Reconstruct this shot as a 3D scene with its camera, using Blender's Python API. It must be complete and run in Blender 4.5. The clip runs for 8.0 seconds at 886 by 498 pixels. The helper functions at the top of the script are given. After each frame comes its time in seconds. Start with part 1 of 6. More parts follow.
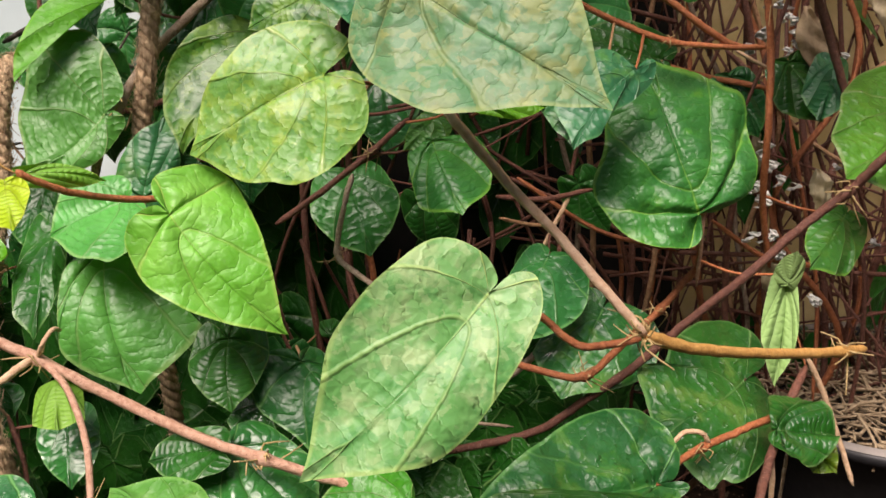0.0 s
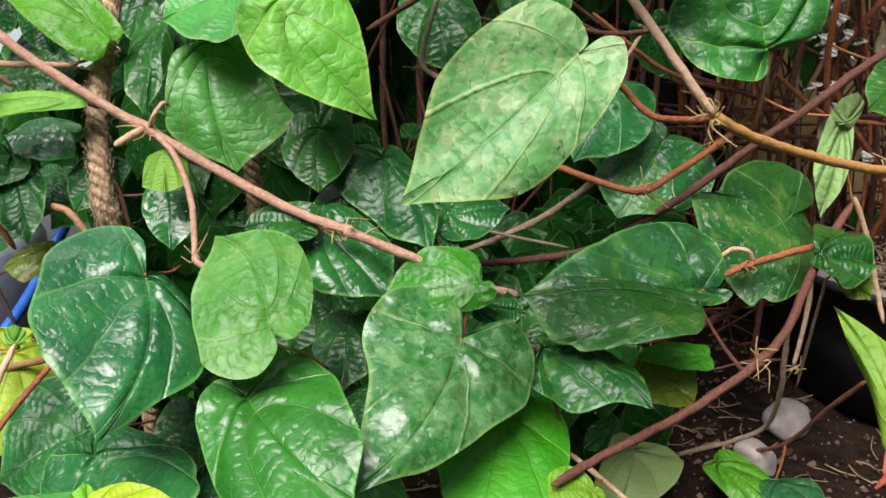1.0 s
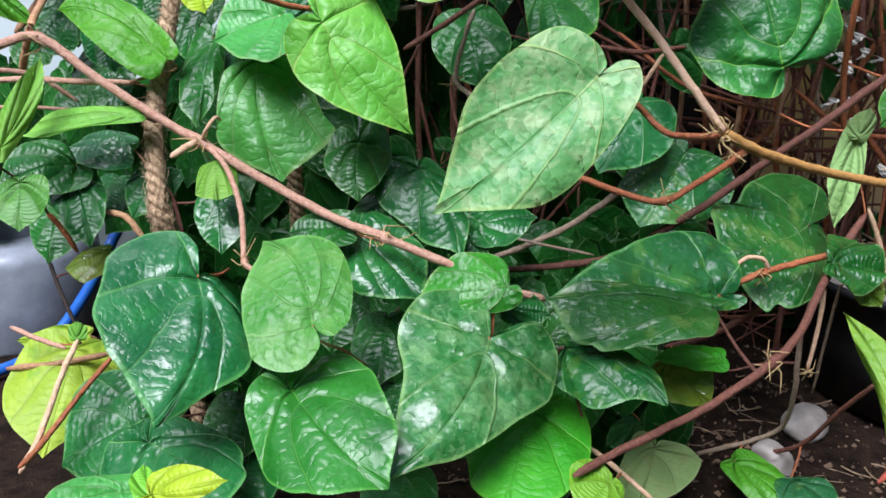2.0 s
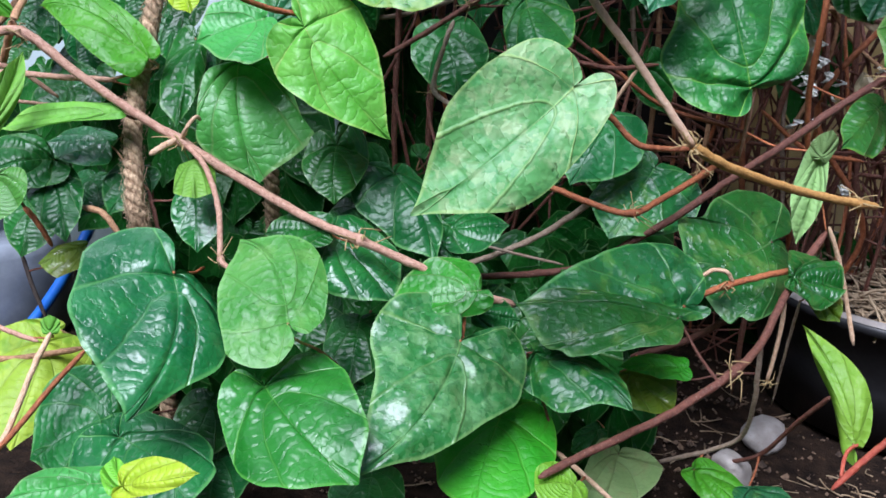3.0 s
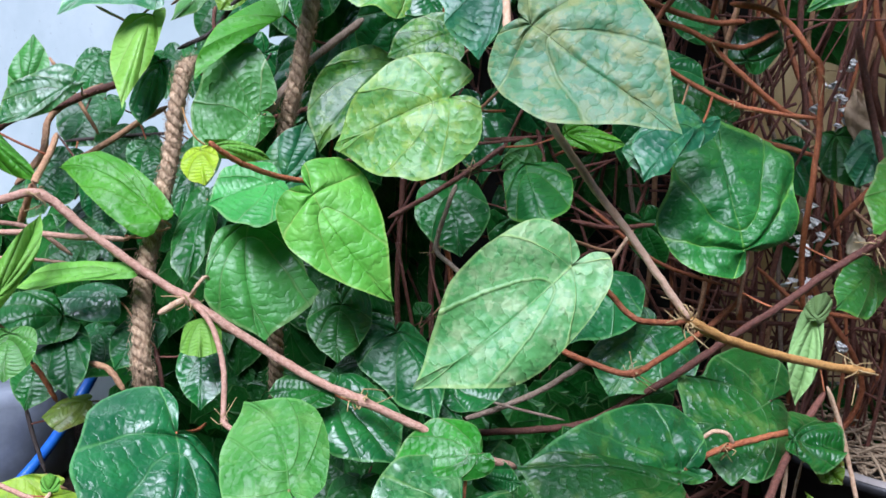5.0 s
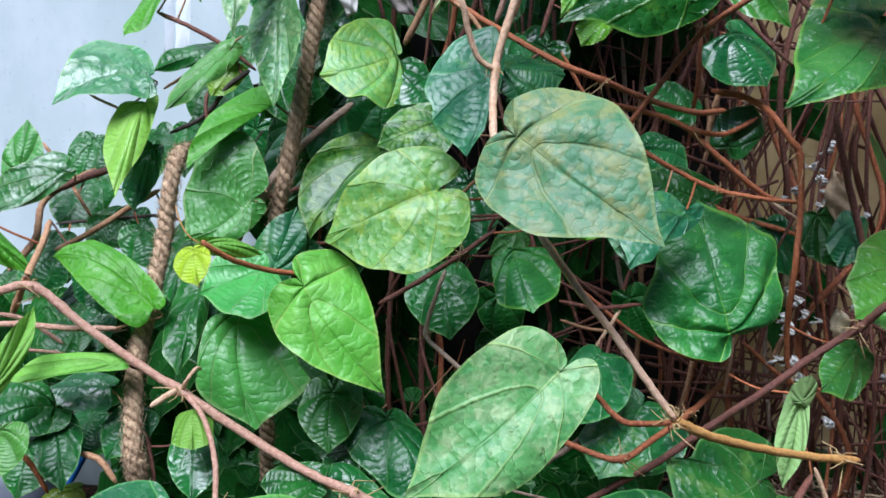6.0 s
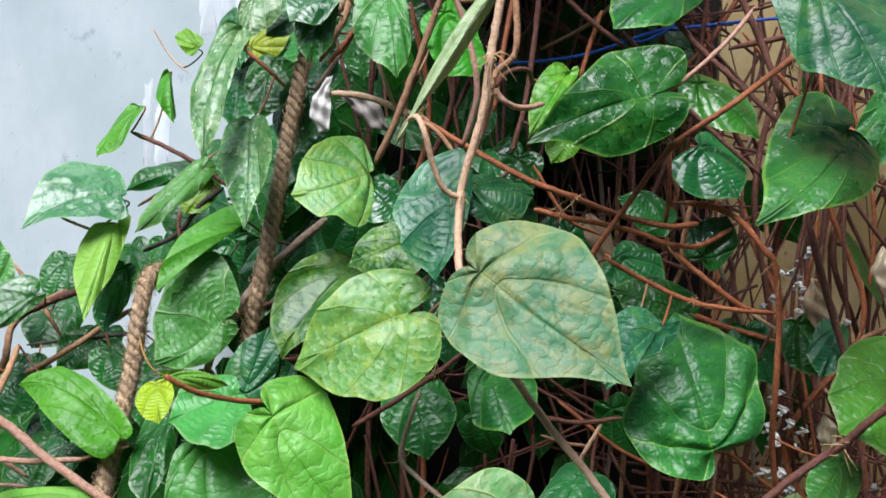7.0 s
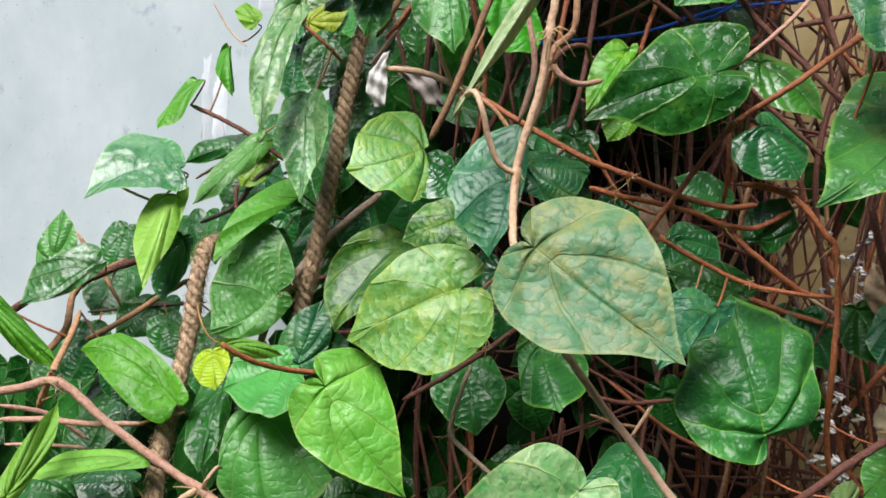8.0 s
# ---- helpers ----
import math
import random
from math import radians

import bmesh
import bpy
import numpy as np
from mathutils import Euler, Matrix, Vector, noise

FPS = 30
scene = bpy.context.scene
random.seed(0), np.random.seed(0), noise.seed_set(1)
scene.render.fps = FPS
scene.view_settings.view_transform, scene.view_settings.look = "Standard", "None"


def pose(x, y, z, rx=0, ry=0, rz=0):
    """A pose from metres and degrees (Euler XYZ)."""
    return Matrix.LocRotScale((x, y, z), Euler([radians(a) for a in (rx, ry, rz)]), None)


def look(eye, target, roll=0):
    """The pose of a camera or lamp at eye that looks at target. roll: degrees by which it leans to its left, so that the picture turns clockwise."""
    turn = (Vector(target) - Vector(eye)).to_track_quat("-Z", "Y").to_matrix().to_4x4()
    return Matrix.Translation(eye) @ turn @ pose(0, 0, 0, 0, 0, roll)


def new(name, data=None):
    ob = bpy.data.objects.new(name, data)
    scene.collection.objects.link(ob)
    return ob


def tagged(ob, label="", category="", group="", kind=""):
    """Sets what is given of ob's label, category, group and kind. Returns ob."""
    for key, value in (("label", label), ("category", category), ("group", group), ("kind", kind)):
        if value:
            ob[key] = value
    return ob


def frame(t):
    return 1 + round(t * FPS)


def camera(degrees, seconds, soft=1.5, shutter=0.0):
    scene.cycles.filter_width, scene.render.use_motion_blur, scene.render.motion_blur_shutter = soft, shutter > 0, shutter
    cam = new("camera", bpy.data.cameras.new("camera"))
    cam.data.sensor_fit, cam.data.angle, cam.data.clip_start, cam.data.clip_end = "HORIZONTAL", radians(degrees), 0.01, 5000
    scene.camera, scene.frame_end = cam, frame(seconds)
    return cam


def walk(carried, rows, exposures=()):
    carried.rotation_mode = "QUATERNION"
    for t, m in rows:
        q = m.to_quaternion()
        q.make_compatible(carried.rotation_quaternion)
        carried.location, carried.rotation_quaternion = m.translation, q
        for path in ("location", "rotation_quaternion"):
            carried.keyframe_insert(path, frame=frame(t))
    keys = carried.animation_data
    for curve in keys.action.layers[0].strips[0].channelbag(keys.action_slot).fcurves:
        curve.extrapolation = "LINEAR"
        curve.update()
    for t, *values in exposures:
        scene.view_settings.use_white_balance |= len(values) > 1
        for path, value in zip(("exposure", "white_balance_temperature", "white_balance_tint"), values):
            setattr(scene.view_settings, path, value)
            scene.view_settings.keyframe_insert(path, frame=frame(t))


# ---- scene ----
cam = camera(51.36, 8.0, soft=1.6)
PATH = [
    (0, (0.1683, 0.0678, 0.4660), (0.0038, 2.0062, 0.0019), -2.75),
    (0.5, (0.1490, 0.0371, 0.4333), (0.0535, 1.9600, -0.1083), 0.51),
    (0.9, (0.1479, -0.0009, 0.4107), (-0.1377, 1.8741, -0.2239), 0.39),
    (1, (0.1505, -0.0003, 0.4099), (-0.0936, 1.8766, -0.2364), 1.04),
    (1.5, (0.1571, -0.0317, 0.4154), (-0.1444, 1.8434, -0.2116), 1.13),
    (1.7, (0.1568, -0.0362, 0.4212), (-0.1697, 1.8314, -0.2155), 0.31),
    (2.8, (0.1604, -0.0518, 0.4215), (-0.0991, 1.8397, -0.1742), 3.26),
    (3, (0.1557, -0.0540, 0.4193), (-0.0939, 1.8375, -0.1806), 3.08),
    (3.5, (0.1545, -0.0526, 0.4238), (-0.0982, 1.8458, -0.1525), 2.84),
    (4, (0.1572, -0.0487, 0.4317), (-0.1094, 1.8607, -0.1005), 2.61),
    (4.5, (0.1594, -0.0515, 0.4345), (-0.1151, 1.8738, -0.0324), 2.71),
    (5, (0.1548, -0.0607, 0.4480), (-0.1217, 1.8910, 0.1094), 3.40),
    (5.2, (0.1536, -0.0651, 0.4562), (-0.1193, 1.8954, 0.1694), 3.14),
    (6.3, (0.1541, -0.0643, 0.4976), (-0.1073, 1.9054, 0.2700), 3.09),
    (6.5, (0.1579, -0.0597, 0.5049), (-0.1125, 1.9159, 0.3505), 2.89),
    (7, (0.1688, -0.0504, 0.5191), (-0.0930, 1.9306, 0.4341), 1.91),
    (7.5, (0.1697, -0.0527, 0.5195), (-0.1770, 1.9150, 0.4305), 2.38),
    (8, (0.1664, -0.0520, 0.5153), (-0.1998, 1.9098, 0.3845), 2.92),
]
walk(cam, [(t, look(eye, target, roll)) for t, eye, target, roll in PATH],
     exposures=[(0, 1.88, 7400, 24), (0.5, 1.83, 7200, 21), (1.0, 1.84, 6650, 19), (1.5, 1.88, 6200, 18), (3.0, 1.9, 5550, 19), (5.0, 1.9, 5450, 21), (6.5, 1.8, 5750, 17), (8.0, 1.8, 6500, 17)])

# ---- sky and sun: a bright overcast day, light from above and behind the camera ----
world = bpy.data.worlds.new("sky")
scene.world = world
world.use_nodes = True
wn = world.node_tree.nodes
sky = wn.new("ShaderNodeTexSky")
sky.sky_type, sky.sun_disc = "NISHITA", False
sky.sun_elevation, sky.sun_rotation = radians(62), radians(202)
sky.dust_density, sky.air_density = 1.0, 1.2
world.node_tree.links.new(sky.outputs["Color"], wn["Background"].inputs["Color"])
wn["Background"].inputs["Strength"].default_value = 0.032
sun = new("sun", bpy.data.lights.new("sun", "SUN"))
sun.data.energy, sun.data.angle, sun.data.color = 1.8, radians(36), (1.0, 0.98, 0.95)
sun.matrix_world = look((-0.5, -1.5, 2.35), (0.0, 0.0, 0.0))


# ---- materials ----
def nodes_of(name):
    m = bpy.data.materials.new(name)
    m.use_nodes = True
    t = m.node_tree
    return m, t, t.nodes["Principled BSDF"]


def add(t, kind, values=(), operation="", data_type="", blend_type="", interpolation_type=""):
    """A node with its properties set and its inputs fed with values or sockets."""
    n = t.nodes.new(kind)
    if operation:
        n.operation = operation
    if data_type:
        n.data_type, n.blend_type = data_type, blend_type
    if interpolation_type:
        n.interpolation_type = interpolation_type
    for k, v in dict(values).items():
        if isinstance(v, bpy.types.NodeSocket):
            t.links.new(v, n.inputs[k])
        else:
            n.inputs[k].default_value = v
    return n


def calc(t, op, a, b=0.0, c=0.0):
    return add(t, "ShaderNodeMath", {0: a, 1: b, 2: c}, operation=op).outputs[0]


def blend(t, fac, a, b, how="MIX"):
    n = add(t, "ShaderNodeMix", {0: fac, 6: a, 7: b}, data_type="RGBA", blend_type=how)
    return n.outputs[2]


def rgb(c):
    return (*c, 1.0)


def noise_tex(t, vec, scale, detail=3.0, rough=0.55):
    return add(t, "ShaderNodeTexNoise", {"Vector": vec, "Scale": scale, "Detail": detail, "Roughness": rough}).outputs["Fac"]


def ramp(t, fac, lo, hi):
    return add(t, "ShaderNodeMapRange", {0: fac, 1: lo, 2: hi, 3: 0.0, 4: 1.0}, interpolation_type="SMOOTHSTEP").outputs[0]


def leaf_material(name, low, high, vein, patch=None, patch_from=0.55, patch_b=None, rough=0.32, coat=0.25, thin=0.22, veins=0.20, blister=0.30, spec=0.34):
    m, t, p = nodes_of(name)
    at = add(t, "ShaderNodeTexCoord").outputs["Object"]
    uv = add(t, "ShaderNodeSeparateXYZ", {0: add(t, "ShaderNodeUVMap").outputs[0]})
    rnd = add(t, "ShaderNodeObjectInfo").outputs["Random"]
    along, wide = uv.outputs[0], calc(t, "ABSOLUTE", calc(t, "MULTIPLY_ADD", uv.outputs[1], 2.0, -1.0))
    shift = add(t, "ShaderNodeVectorMath", {0: at, 1: add(t, "ShaderNodeCombineXYZ", {0: calc(t, "MULTIPLY", rnd, 7.0)}).outputs[0]}).outputs[0]
    big, mid, fine = noise_tex(t, shift, 22), noise_tex(t, shift, 62, 3), noise_tex(t, shift, 420, 3)
    # side veins that fan out from the stalk, ladder veins between them and the pale midrib
    cell = add(t, "ShaderNodeUVMap")
    cell.uv_map = "veins"
    cell = add(t, "ShaderNodeSeparateXYZ", {0: cell.outputs[0]})
    fan = calc(t, "ADD", cell.outputs[0], calc(t, "MULTIPLY_ADD", mid, 0.14, -0.07))
    lane = add(t, "ShaderNodeTexWhiteNoise", {"Vector": add(t, "ShaderNodeCombineXYZ", {0: calc(t, "FLOOR", fan), 1: calc(t, "GREATER_THAN", uv.outputs[1], 0.5), 2: rnd}).outputs[0]}).outputs[0]
    cross = calc(t, "ADD", calc(t, "ADD", cell.outputs[1], calc(t, "MULTIPLY_ADD", calc(t, "FRACT", fan), 0.8, calc(t, "MULTIPLY", lane, 3.0))), calc(t, "MULTIPLY_ADD", mid, 2.4, -1.2))
    off_fan, off_cross = calc(t, "PINGPONG", fan, 0.5), calc(t, "PINGPONG", cross, 0.5)
    fan = calc(t, "SUBTRACT", 1.0, ramp(t, off_fan, 0.006, 0.045))
    cross = calc(t, "SUBTRACT", 1.0, ramp(t, off_cross, 0.0, 0.08))
    spine = calc(t, "SUBTRACT", 1.0, ramp(t, wide, 0.006, 0.028))
    fade = calc(t, "SUBTRACT", 1.0, ramp(t, along, 0.0, 0.85))
    net = calc(t, "MAXIMUM", calc(t, "MAXIMUM", fan, calc(t, "MULTIPLY", cross, 0.32)), spine)
    pale = calc(t, "MULTIPLY", calc(t, "MAXIMUM", calc(t, "MAXIMUM", calc(t, "MULTIPLY", fan, 0.75), calc(t, "MULTIPLY", cross, 0.12)), spine), calc(t, "MULTIPLY_ADD", fade, 0.75, 0.25))
    base = blend(t, ramp(t, big, 0.32, 0.68), rgb(low), rgb(high))
    base = blend(t, calc(t, "MULTIPLY", ramp(t, mid, 0.45, 0.75), 0.35), base, rgb(high))
    if patch:
        spots = ramp(t, calc(t, "ADD", calc(t, "MULTIPLY", big, 0.30), calc(t, "MULTIPLY", mid, 0.70)), patch_from - 0.05, patch_from + 0.06)
        base = blend(t, calc(t, "MULTIPLY", spots, 0.66), base, rgb(patch))
    if patch_b:
        other = add(t, "ShaderNodeTexNoise", {"Vector": shift, "Scale": 70.0, "Detail": 6.0, "Roughness": 0.65, "Distortion": 0.8}).outputs["Fac"]
        base = blend(t, calc(t, "MULTIPLY", ramp(t, other, 0.52, 0.66), 0.6), base, rgb(patch_b))
        spot = add(t, "ShaderNodeTexVoronoi", {"Vector": add(t, "ShaderNodeVectorMath", {0: shift, 1: add(t, "ShaderNodeCombineXYZ", {0: calc(t, "MULTIPLY", fine, 0.006), 2: calc(t, "MULTIPLY", mid, 0.02)}).outputs[0]}).outputs[0], "Scale": 210.0})
        pick = add(t, "ShaderNodeSeparateXYZ", {0: spot.outputs["Color"]})
        base = blend(t, calc(t, "MULTIPLY", ramp(t, pick.outputs[0], 0.60, 0.75), 0.38), base, rgb(patch or high))
        base = blend(t, calc(t, "MULTIPLY", ramp(t, pick.outputs[1], 0.66, 0.8), 0.38), base, rgb(patch_b))
    base = blend(t, calc(t, "MULTIPLY", net, 0.32), base, rgb([0.55 * v for v in low]))
    base = blend(t, calc(t, "MULTIPLY", pale, min(1.0, veins * 4.2)), base, rgb([min(0.7, 1.25 * v) for v in vein]))
    base = blend(t, calc(t, "MULTIPLY", ramp(t, wide, 0.962, 0.988), 0.45), base, rgb([min(0.6, v) for v in vein]))
    specks = ramp(t, noise_tex(t, shift, 900, 2), 0.70, 0.76)
    base = blend(t, calc(t, "MULTIPLY", specks, 0.42), base, rgb([0.5 * v + 0.28 for v in high]))
    flecks = ramp(t, fine, 0.60, 0.72)
    base = blend(t, calc(t, "MULTIPLY", flecks, 0.26), base, rgb([0.6 * v + 0.1 for v in high]))
    tone = add(t, "ShaderNodeHueSaturation", {"Hue": calc(t, "MULTIPLY_ADD", rnd, 0.03, 0.485), "Saturation": 1.0,
                                              "Value": calc(t, "MULTIPLY_ADD", rnd, 0.35, 0.83), "Color": base}).outputs[0]
    # the blade is puffed up between the side veins and again, more finely, between the ladder veins
    puff = calc(t, "MULTIPLY", calc(t, "POWER", ramp(t, off_fan, -0.05, 0.42), 0.8), calc(t, "MULTIPLY_ADD", ramp(t, off_cross, -0.03, 0.40), 0.18, 0.82))
    warped = add(t, "ShaderNodeVectorMath", {0: shift, 1: add(t, "ShaderNodeCombineXYZ", {0: calc(t, "MULTIPLY", mid, 0.012), 2: calc(t, "MULTIPLY", big, 0.012)}).outputs[0]}).outputs[0]
    cells = add(t, "ShaderNodeTexVoronoi", {"Vector": warped, "Scale": 150.0, "Randomness": 0.9})
    cells.feature = "DISTANCE_TO_EDGE"
    small = ramp(t, cells.outputs["Distance"], -0.02, 0.40)
    tone = blend(t, calc(t, "MULTIPLY", calc(t, "SUBTRACT", 1.0, ramp(t, cells.outputs["Distance"], 0.0, 0.08)), 0.30 * blister), tone, rgb([0.6 * v for v in low]))
    hgt = calc(t, "ADD", calc(t, "MULTIPLY", puff, 0.45 + 1.1 * blister), calc(t, "ADD", calc(t, "MULTIPLY", small, 0.38 * blister), calc(t, "ADD", calc(t, "MULTIPLY", mid, 0.20), calc(t, "MULTIPLY", fine, 0.008))))
    hgt = calc(t, "SUBTRACT", hgt, calc(t, "MULTIPLY", net, 0.22))
    bump = add(t, "ShaderNodeBump", {"Strength": 0.9, "Distance": 0.0023, "Height": hgt}).outputs[0]
    rgh = calc(t, "MULTIPLY_ADD", mid, 0.16, rough + 0.04)
    for k, v in {"Base Color": tone, "Roughness": rgh, "Normal": bump}.items():
        t.links.new(v, p.inputs[k])
    p.inputs["Coat Weight"].default_value, p.inputs["Coat Roughness"].default_value = coat, 0.12
    p.inputs["Specular IOR Level"].default_value = 0.20 + 0.85 * spec
    lit = blend(t, 1.0, tone, (0.95, 1.0, 0.45, 1.0), "MULTIPLY")
    back = add(t, "ShaderNodeBsdfTranslucent", {"Color": lit, "Normal": bump}).outputs[0]
    mix = add(t, "ShaderNodeMixShader", {0: thin, 1: p.outputs[0], 2: back}).outputs[0]
    t.links.new(mix, t.nodes["Material Output"].inputs["Surface"])
    return m


PALE_VEIN, LIME_VEIN, DULL_VEIN = (0.30, 0.44, 0.16), (0.42, 0.58, 0.12), (0.17, 0.37, 0.11)
LEAF = {
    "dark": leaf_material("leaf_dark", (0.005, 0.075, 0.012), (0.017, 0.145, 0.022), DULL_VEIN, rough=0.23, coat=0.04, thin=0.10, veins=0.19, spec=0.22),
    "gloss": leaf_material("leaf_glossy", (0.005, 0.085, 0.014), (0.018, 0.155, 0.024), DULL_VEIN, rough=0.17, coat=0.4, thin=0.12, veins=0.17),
    "deep": leaf_material("leaf_deep", (0.014, 0.120, 0.018), (0.042, 0.220, 0.032), (0.22, 0.45, 0.06), (0.075, 0.235, 0.020), 0.60, rough=0.28, coat=0.05, thin=0.16, veins=0.22, blister=0.36, spec=0.26),
    "deep_blue": leaf_material("leaf_deep_blue", (0.008, 0.085, 0.030), (0.028, 0.165, 0.054), (0.10, 0.30, 0.094), (0.07, 0.20, 0.040), 0.58, rough=0.26, coat=0.06, thin=0.12, veins=0.17, blister=0.22, spec=0.24),
    "deep_gloss": leaf_material("leaf_deep_gloss", (0.006, 0.075, 0.010), (0.018, 0.150, 0.015), (0.17, 0.40, 0.05), (0.07, 0.22, 0.018), 0.62, rough=0.22, coat=0.08, thin=0.14, blister=0.3, spec=0.26),
    "deep_light": leaf_material("leaf_deep_light", (0.023, 0.180, 0.010), (0.047, 0.276, 0.015), PALE_VEIN, rough=0.32, thin=0.2, blister=0.55),
    "mid": leaf_material("leaf_mid", (0.045, 0.240, 0.031), (0.090, 0.350, 0.062), PALE_VEIN, (0.077, 0.350, 0.058), 0.58, rough=0.30, coat=0.12),
    "mottled_mid": leaf_material("leaf_mottled_mid", (0.015, 0.138, 0.015), (0.047, 0.244, 0.022), PALE_VEIN, (0.155, 0.350, 0.040), 0.55, rough=0.36, veins=0.17, patch_b=(0.018, 0.120, 0.019)),
    "variegated": leaf_material("leaf_variegated", (0.006, 0.080, 0.011), (0.017, 0.140, 0.016), DULL_VEIN, (0.095, 0.21, 0.036), 0.57, rough=0.24, coat=0.12, thin=0.12, blister=0.40),
    "glossmid": leaf_material("leaf_gloss_mid", (0.010, 0.130, 0.012), (0.026, 0.220, 0.020), (0.126, 0.420, 0.056), rough=0.22, coat=0.25, thin=0.16, veins=0.25),
    # the pale patch colour here stands in for the sheen on the lobes
    "glossmid2": leaf_material("leaf_gloss_heart", (0.016, 0.140, 0.024), (0.040, 0.215, 0.050), (0.26, 0.48, 0.14), (0.15, 0.35, 0.12), 0.55, rough=0.24, coat=0.45, thin=0.16, veins=0.19, patch_b=(0.010, 0.105, 0.016), blister=0.36),
    "glossgreen": leaf_material("leaf_gloss_green", (0.023, 0.201, 0.009), (0.039, 0.276, 0.014), PALE_VEIN, rough=0.22, coat=0.6, thin=0.2, veins=0.11),
    "bright": leaf_material("leaf_bright", (0.125, 0.390, 0.028), (0.215, 0.490, 0.070), LIME_VEIN, rough=0.36, coat=0.15, thin=0.28, veins=0.19),
    "bright_mid": leaf_material("leaf_bright_mid", (0.050, 0.220, 0.022), (0.098, 0.295, 0.045), (0.20, 0.42, 0.10), (0.135, 0.31, 0.06), 0.56, rough=0.38, coat=0.12, thin=0.20, veins=0.19, blister=0.45),
    "bright_green": leaf_material("leaf_bright_green", (0.050, 0.312, 0.008), (0.085, 0.400, 0.014), (0.178, 0.488, 0.033), rough=0.38, coat=0.1, thin=0.3, veins=0.17),
    "lime": leaf_material("leaf_lime", (0.151, 0.430, 0.017), (0.218, 0.512, 0.031), (0.302, 0.562, 0.052), rough=0.38, coat=0.1, thin=0.3, veins=0.22),
    "lime_long": leaf_material("leaf_lime_long", (0.153, 0.420, 0.025), (0.225, 0.500, 0.043), (0.325, 0.700, 0.058), rough=0.42, coat=0.05, thin=0.3, veins=0.14),
    "lime_green": leaf_material("leaf_lime_green", (0.077, 0.360, 0.009), (0.170, 0.488, 0.015), LIME_VEIN, (0.217, 0.445, 0.014), 0.58, rough=0.36, thin=0.3),
    "yellow": leaf_material("leaf_young_yellow", (0.413, 0.657, 0.014), (0.533, 0.742, 0.032), (0.568, 0.763, 0.072), rough=0.40, coat=0.08, thin=0.35, veins=0.14),
    "yellow_leaf": leaf_material("leaf_yellowed", (0.310, 0.466, 0.025), (0.473, 0.615, 0.043), (0.430, 0.551, 0.086), (0.172, 0.382, 0.022), 0.57, rough=0.45, coat=0.05, thin=0.3, veins=0.14),
    "yellowing": leaf_material("leaf_turning", (0.093, 0.233, 0.007), (0.185, 0.286, 0.009), (0.232, 0.318, 0.022), (0.170, 0.127, 0.009), 0.58, rough=0.45, thin=0.25, veins=0.14),
    "mottled": leaf_material("leaf_mottled", (0.095, 0.30, 0.075), (0.19, 0.41, 0.14), (0.42, 0.57, 0.18), (0.34, 0.47, 0.22), 0.53, rough=0.38, coat=0.10, thin=0.16, veins=0.22, patch_b=(0.05, 0.24, 0.06), blister=0.34, spec=0.26),
    "grey": leaf_material("leaf_grey_mottled", (0.070, 0.24, 0.11), (0.145, 0.31, 0.14), (0.32, 0.45, 0.14), (0.28, 0.33, 0.10), 0.54, rough=0.42, coat=0.06, spec=0.26, thin=0.14, veins=0.2, patch_b=(0.036, 0.19, 0.090), blister=0.34),
    "mottled_yellow": leaf_material("leaf_mottled_yellow", (0.095, 0.380, 0.055), (0.175, 0.480, 0.095), (0.36, 0.62, 0.09), (0.28, 0.50, 0.05), 0.54, rough=0.36, coat=0.2, thin=0.2, veins=0.22, patch_b=(0.060, 0.300, 0.070)),
    "pale": leaf_material("leaf_pale_under", (0.224, 0.403, 0.122), (0.292, 0.488, 0.158), (0.344, 0.530, 0.202), rough=0.6, coat=0.0, thin=0.2, veins=0.17),
    "pale_dull": leaf_material("leaf_dull_under", (0.189, 0.318, 0.094), (0.275, 0.403, 0.137), (0.344, 0.424, 0.180), (0.258, 0.297, 0.115), 0.58, rough=0.65, coat=0.0, thin=0.2),
    "pale_green": leaf_material("leaf_pale_green", (0.124, 0.382, 0.027), (0.209, 0.488, 0.053), (0.310, 0.583, 0.089), rough=0.5, coat=0.05, thin=0.28, veins=0.17),
    "pale_bright": leaf_material("leaf_pale_bright", (0.232, 0.551, 0.058), (0.340, 0.657, 0.098), (0.426, 0.721, 0.134), rough=0.42, coat=0.1, thin=0.28, veins=0.19),
    "pale_mottled": leaf_material("leaf_pale_mottled", (0.075, 0.250, 0.060), (0.150, 0.350, 0.110), (0.36, 0.54, 0.20), (0.28, 0.44, 0.17), 0.54, rough=0.32, coat=0.4, thin=0.2, veins=0.19, patch_b=(0.035, 0.19, 0.04), blister=0.5),
    "long_pale": leaf_material("leaf_long_pale", (0.34, 0.50, 0.22), (0.50, 0.64, 0.36), (0.42, 0.62, 0.22), (0.20, 0.40, 0.10), 0.58, rough=0.40, coat=0.15, thin=0.12, veins=0.17, patch_b=(0.14, 0.30, 0.08)),
    "shiny": leaf_material("leaf_shiny", (0.016, 0.135, 0.030), (0.045, 0.220, 0.055), (0.24, 0.46, 0.12), (0.13, 0.30, 0.10), 0.60, rough=0.24, coat=0.45, thin=0.18, veins=0.14, patch_b=(0.04, 0.22, 0.05)),
}


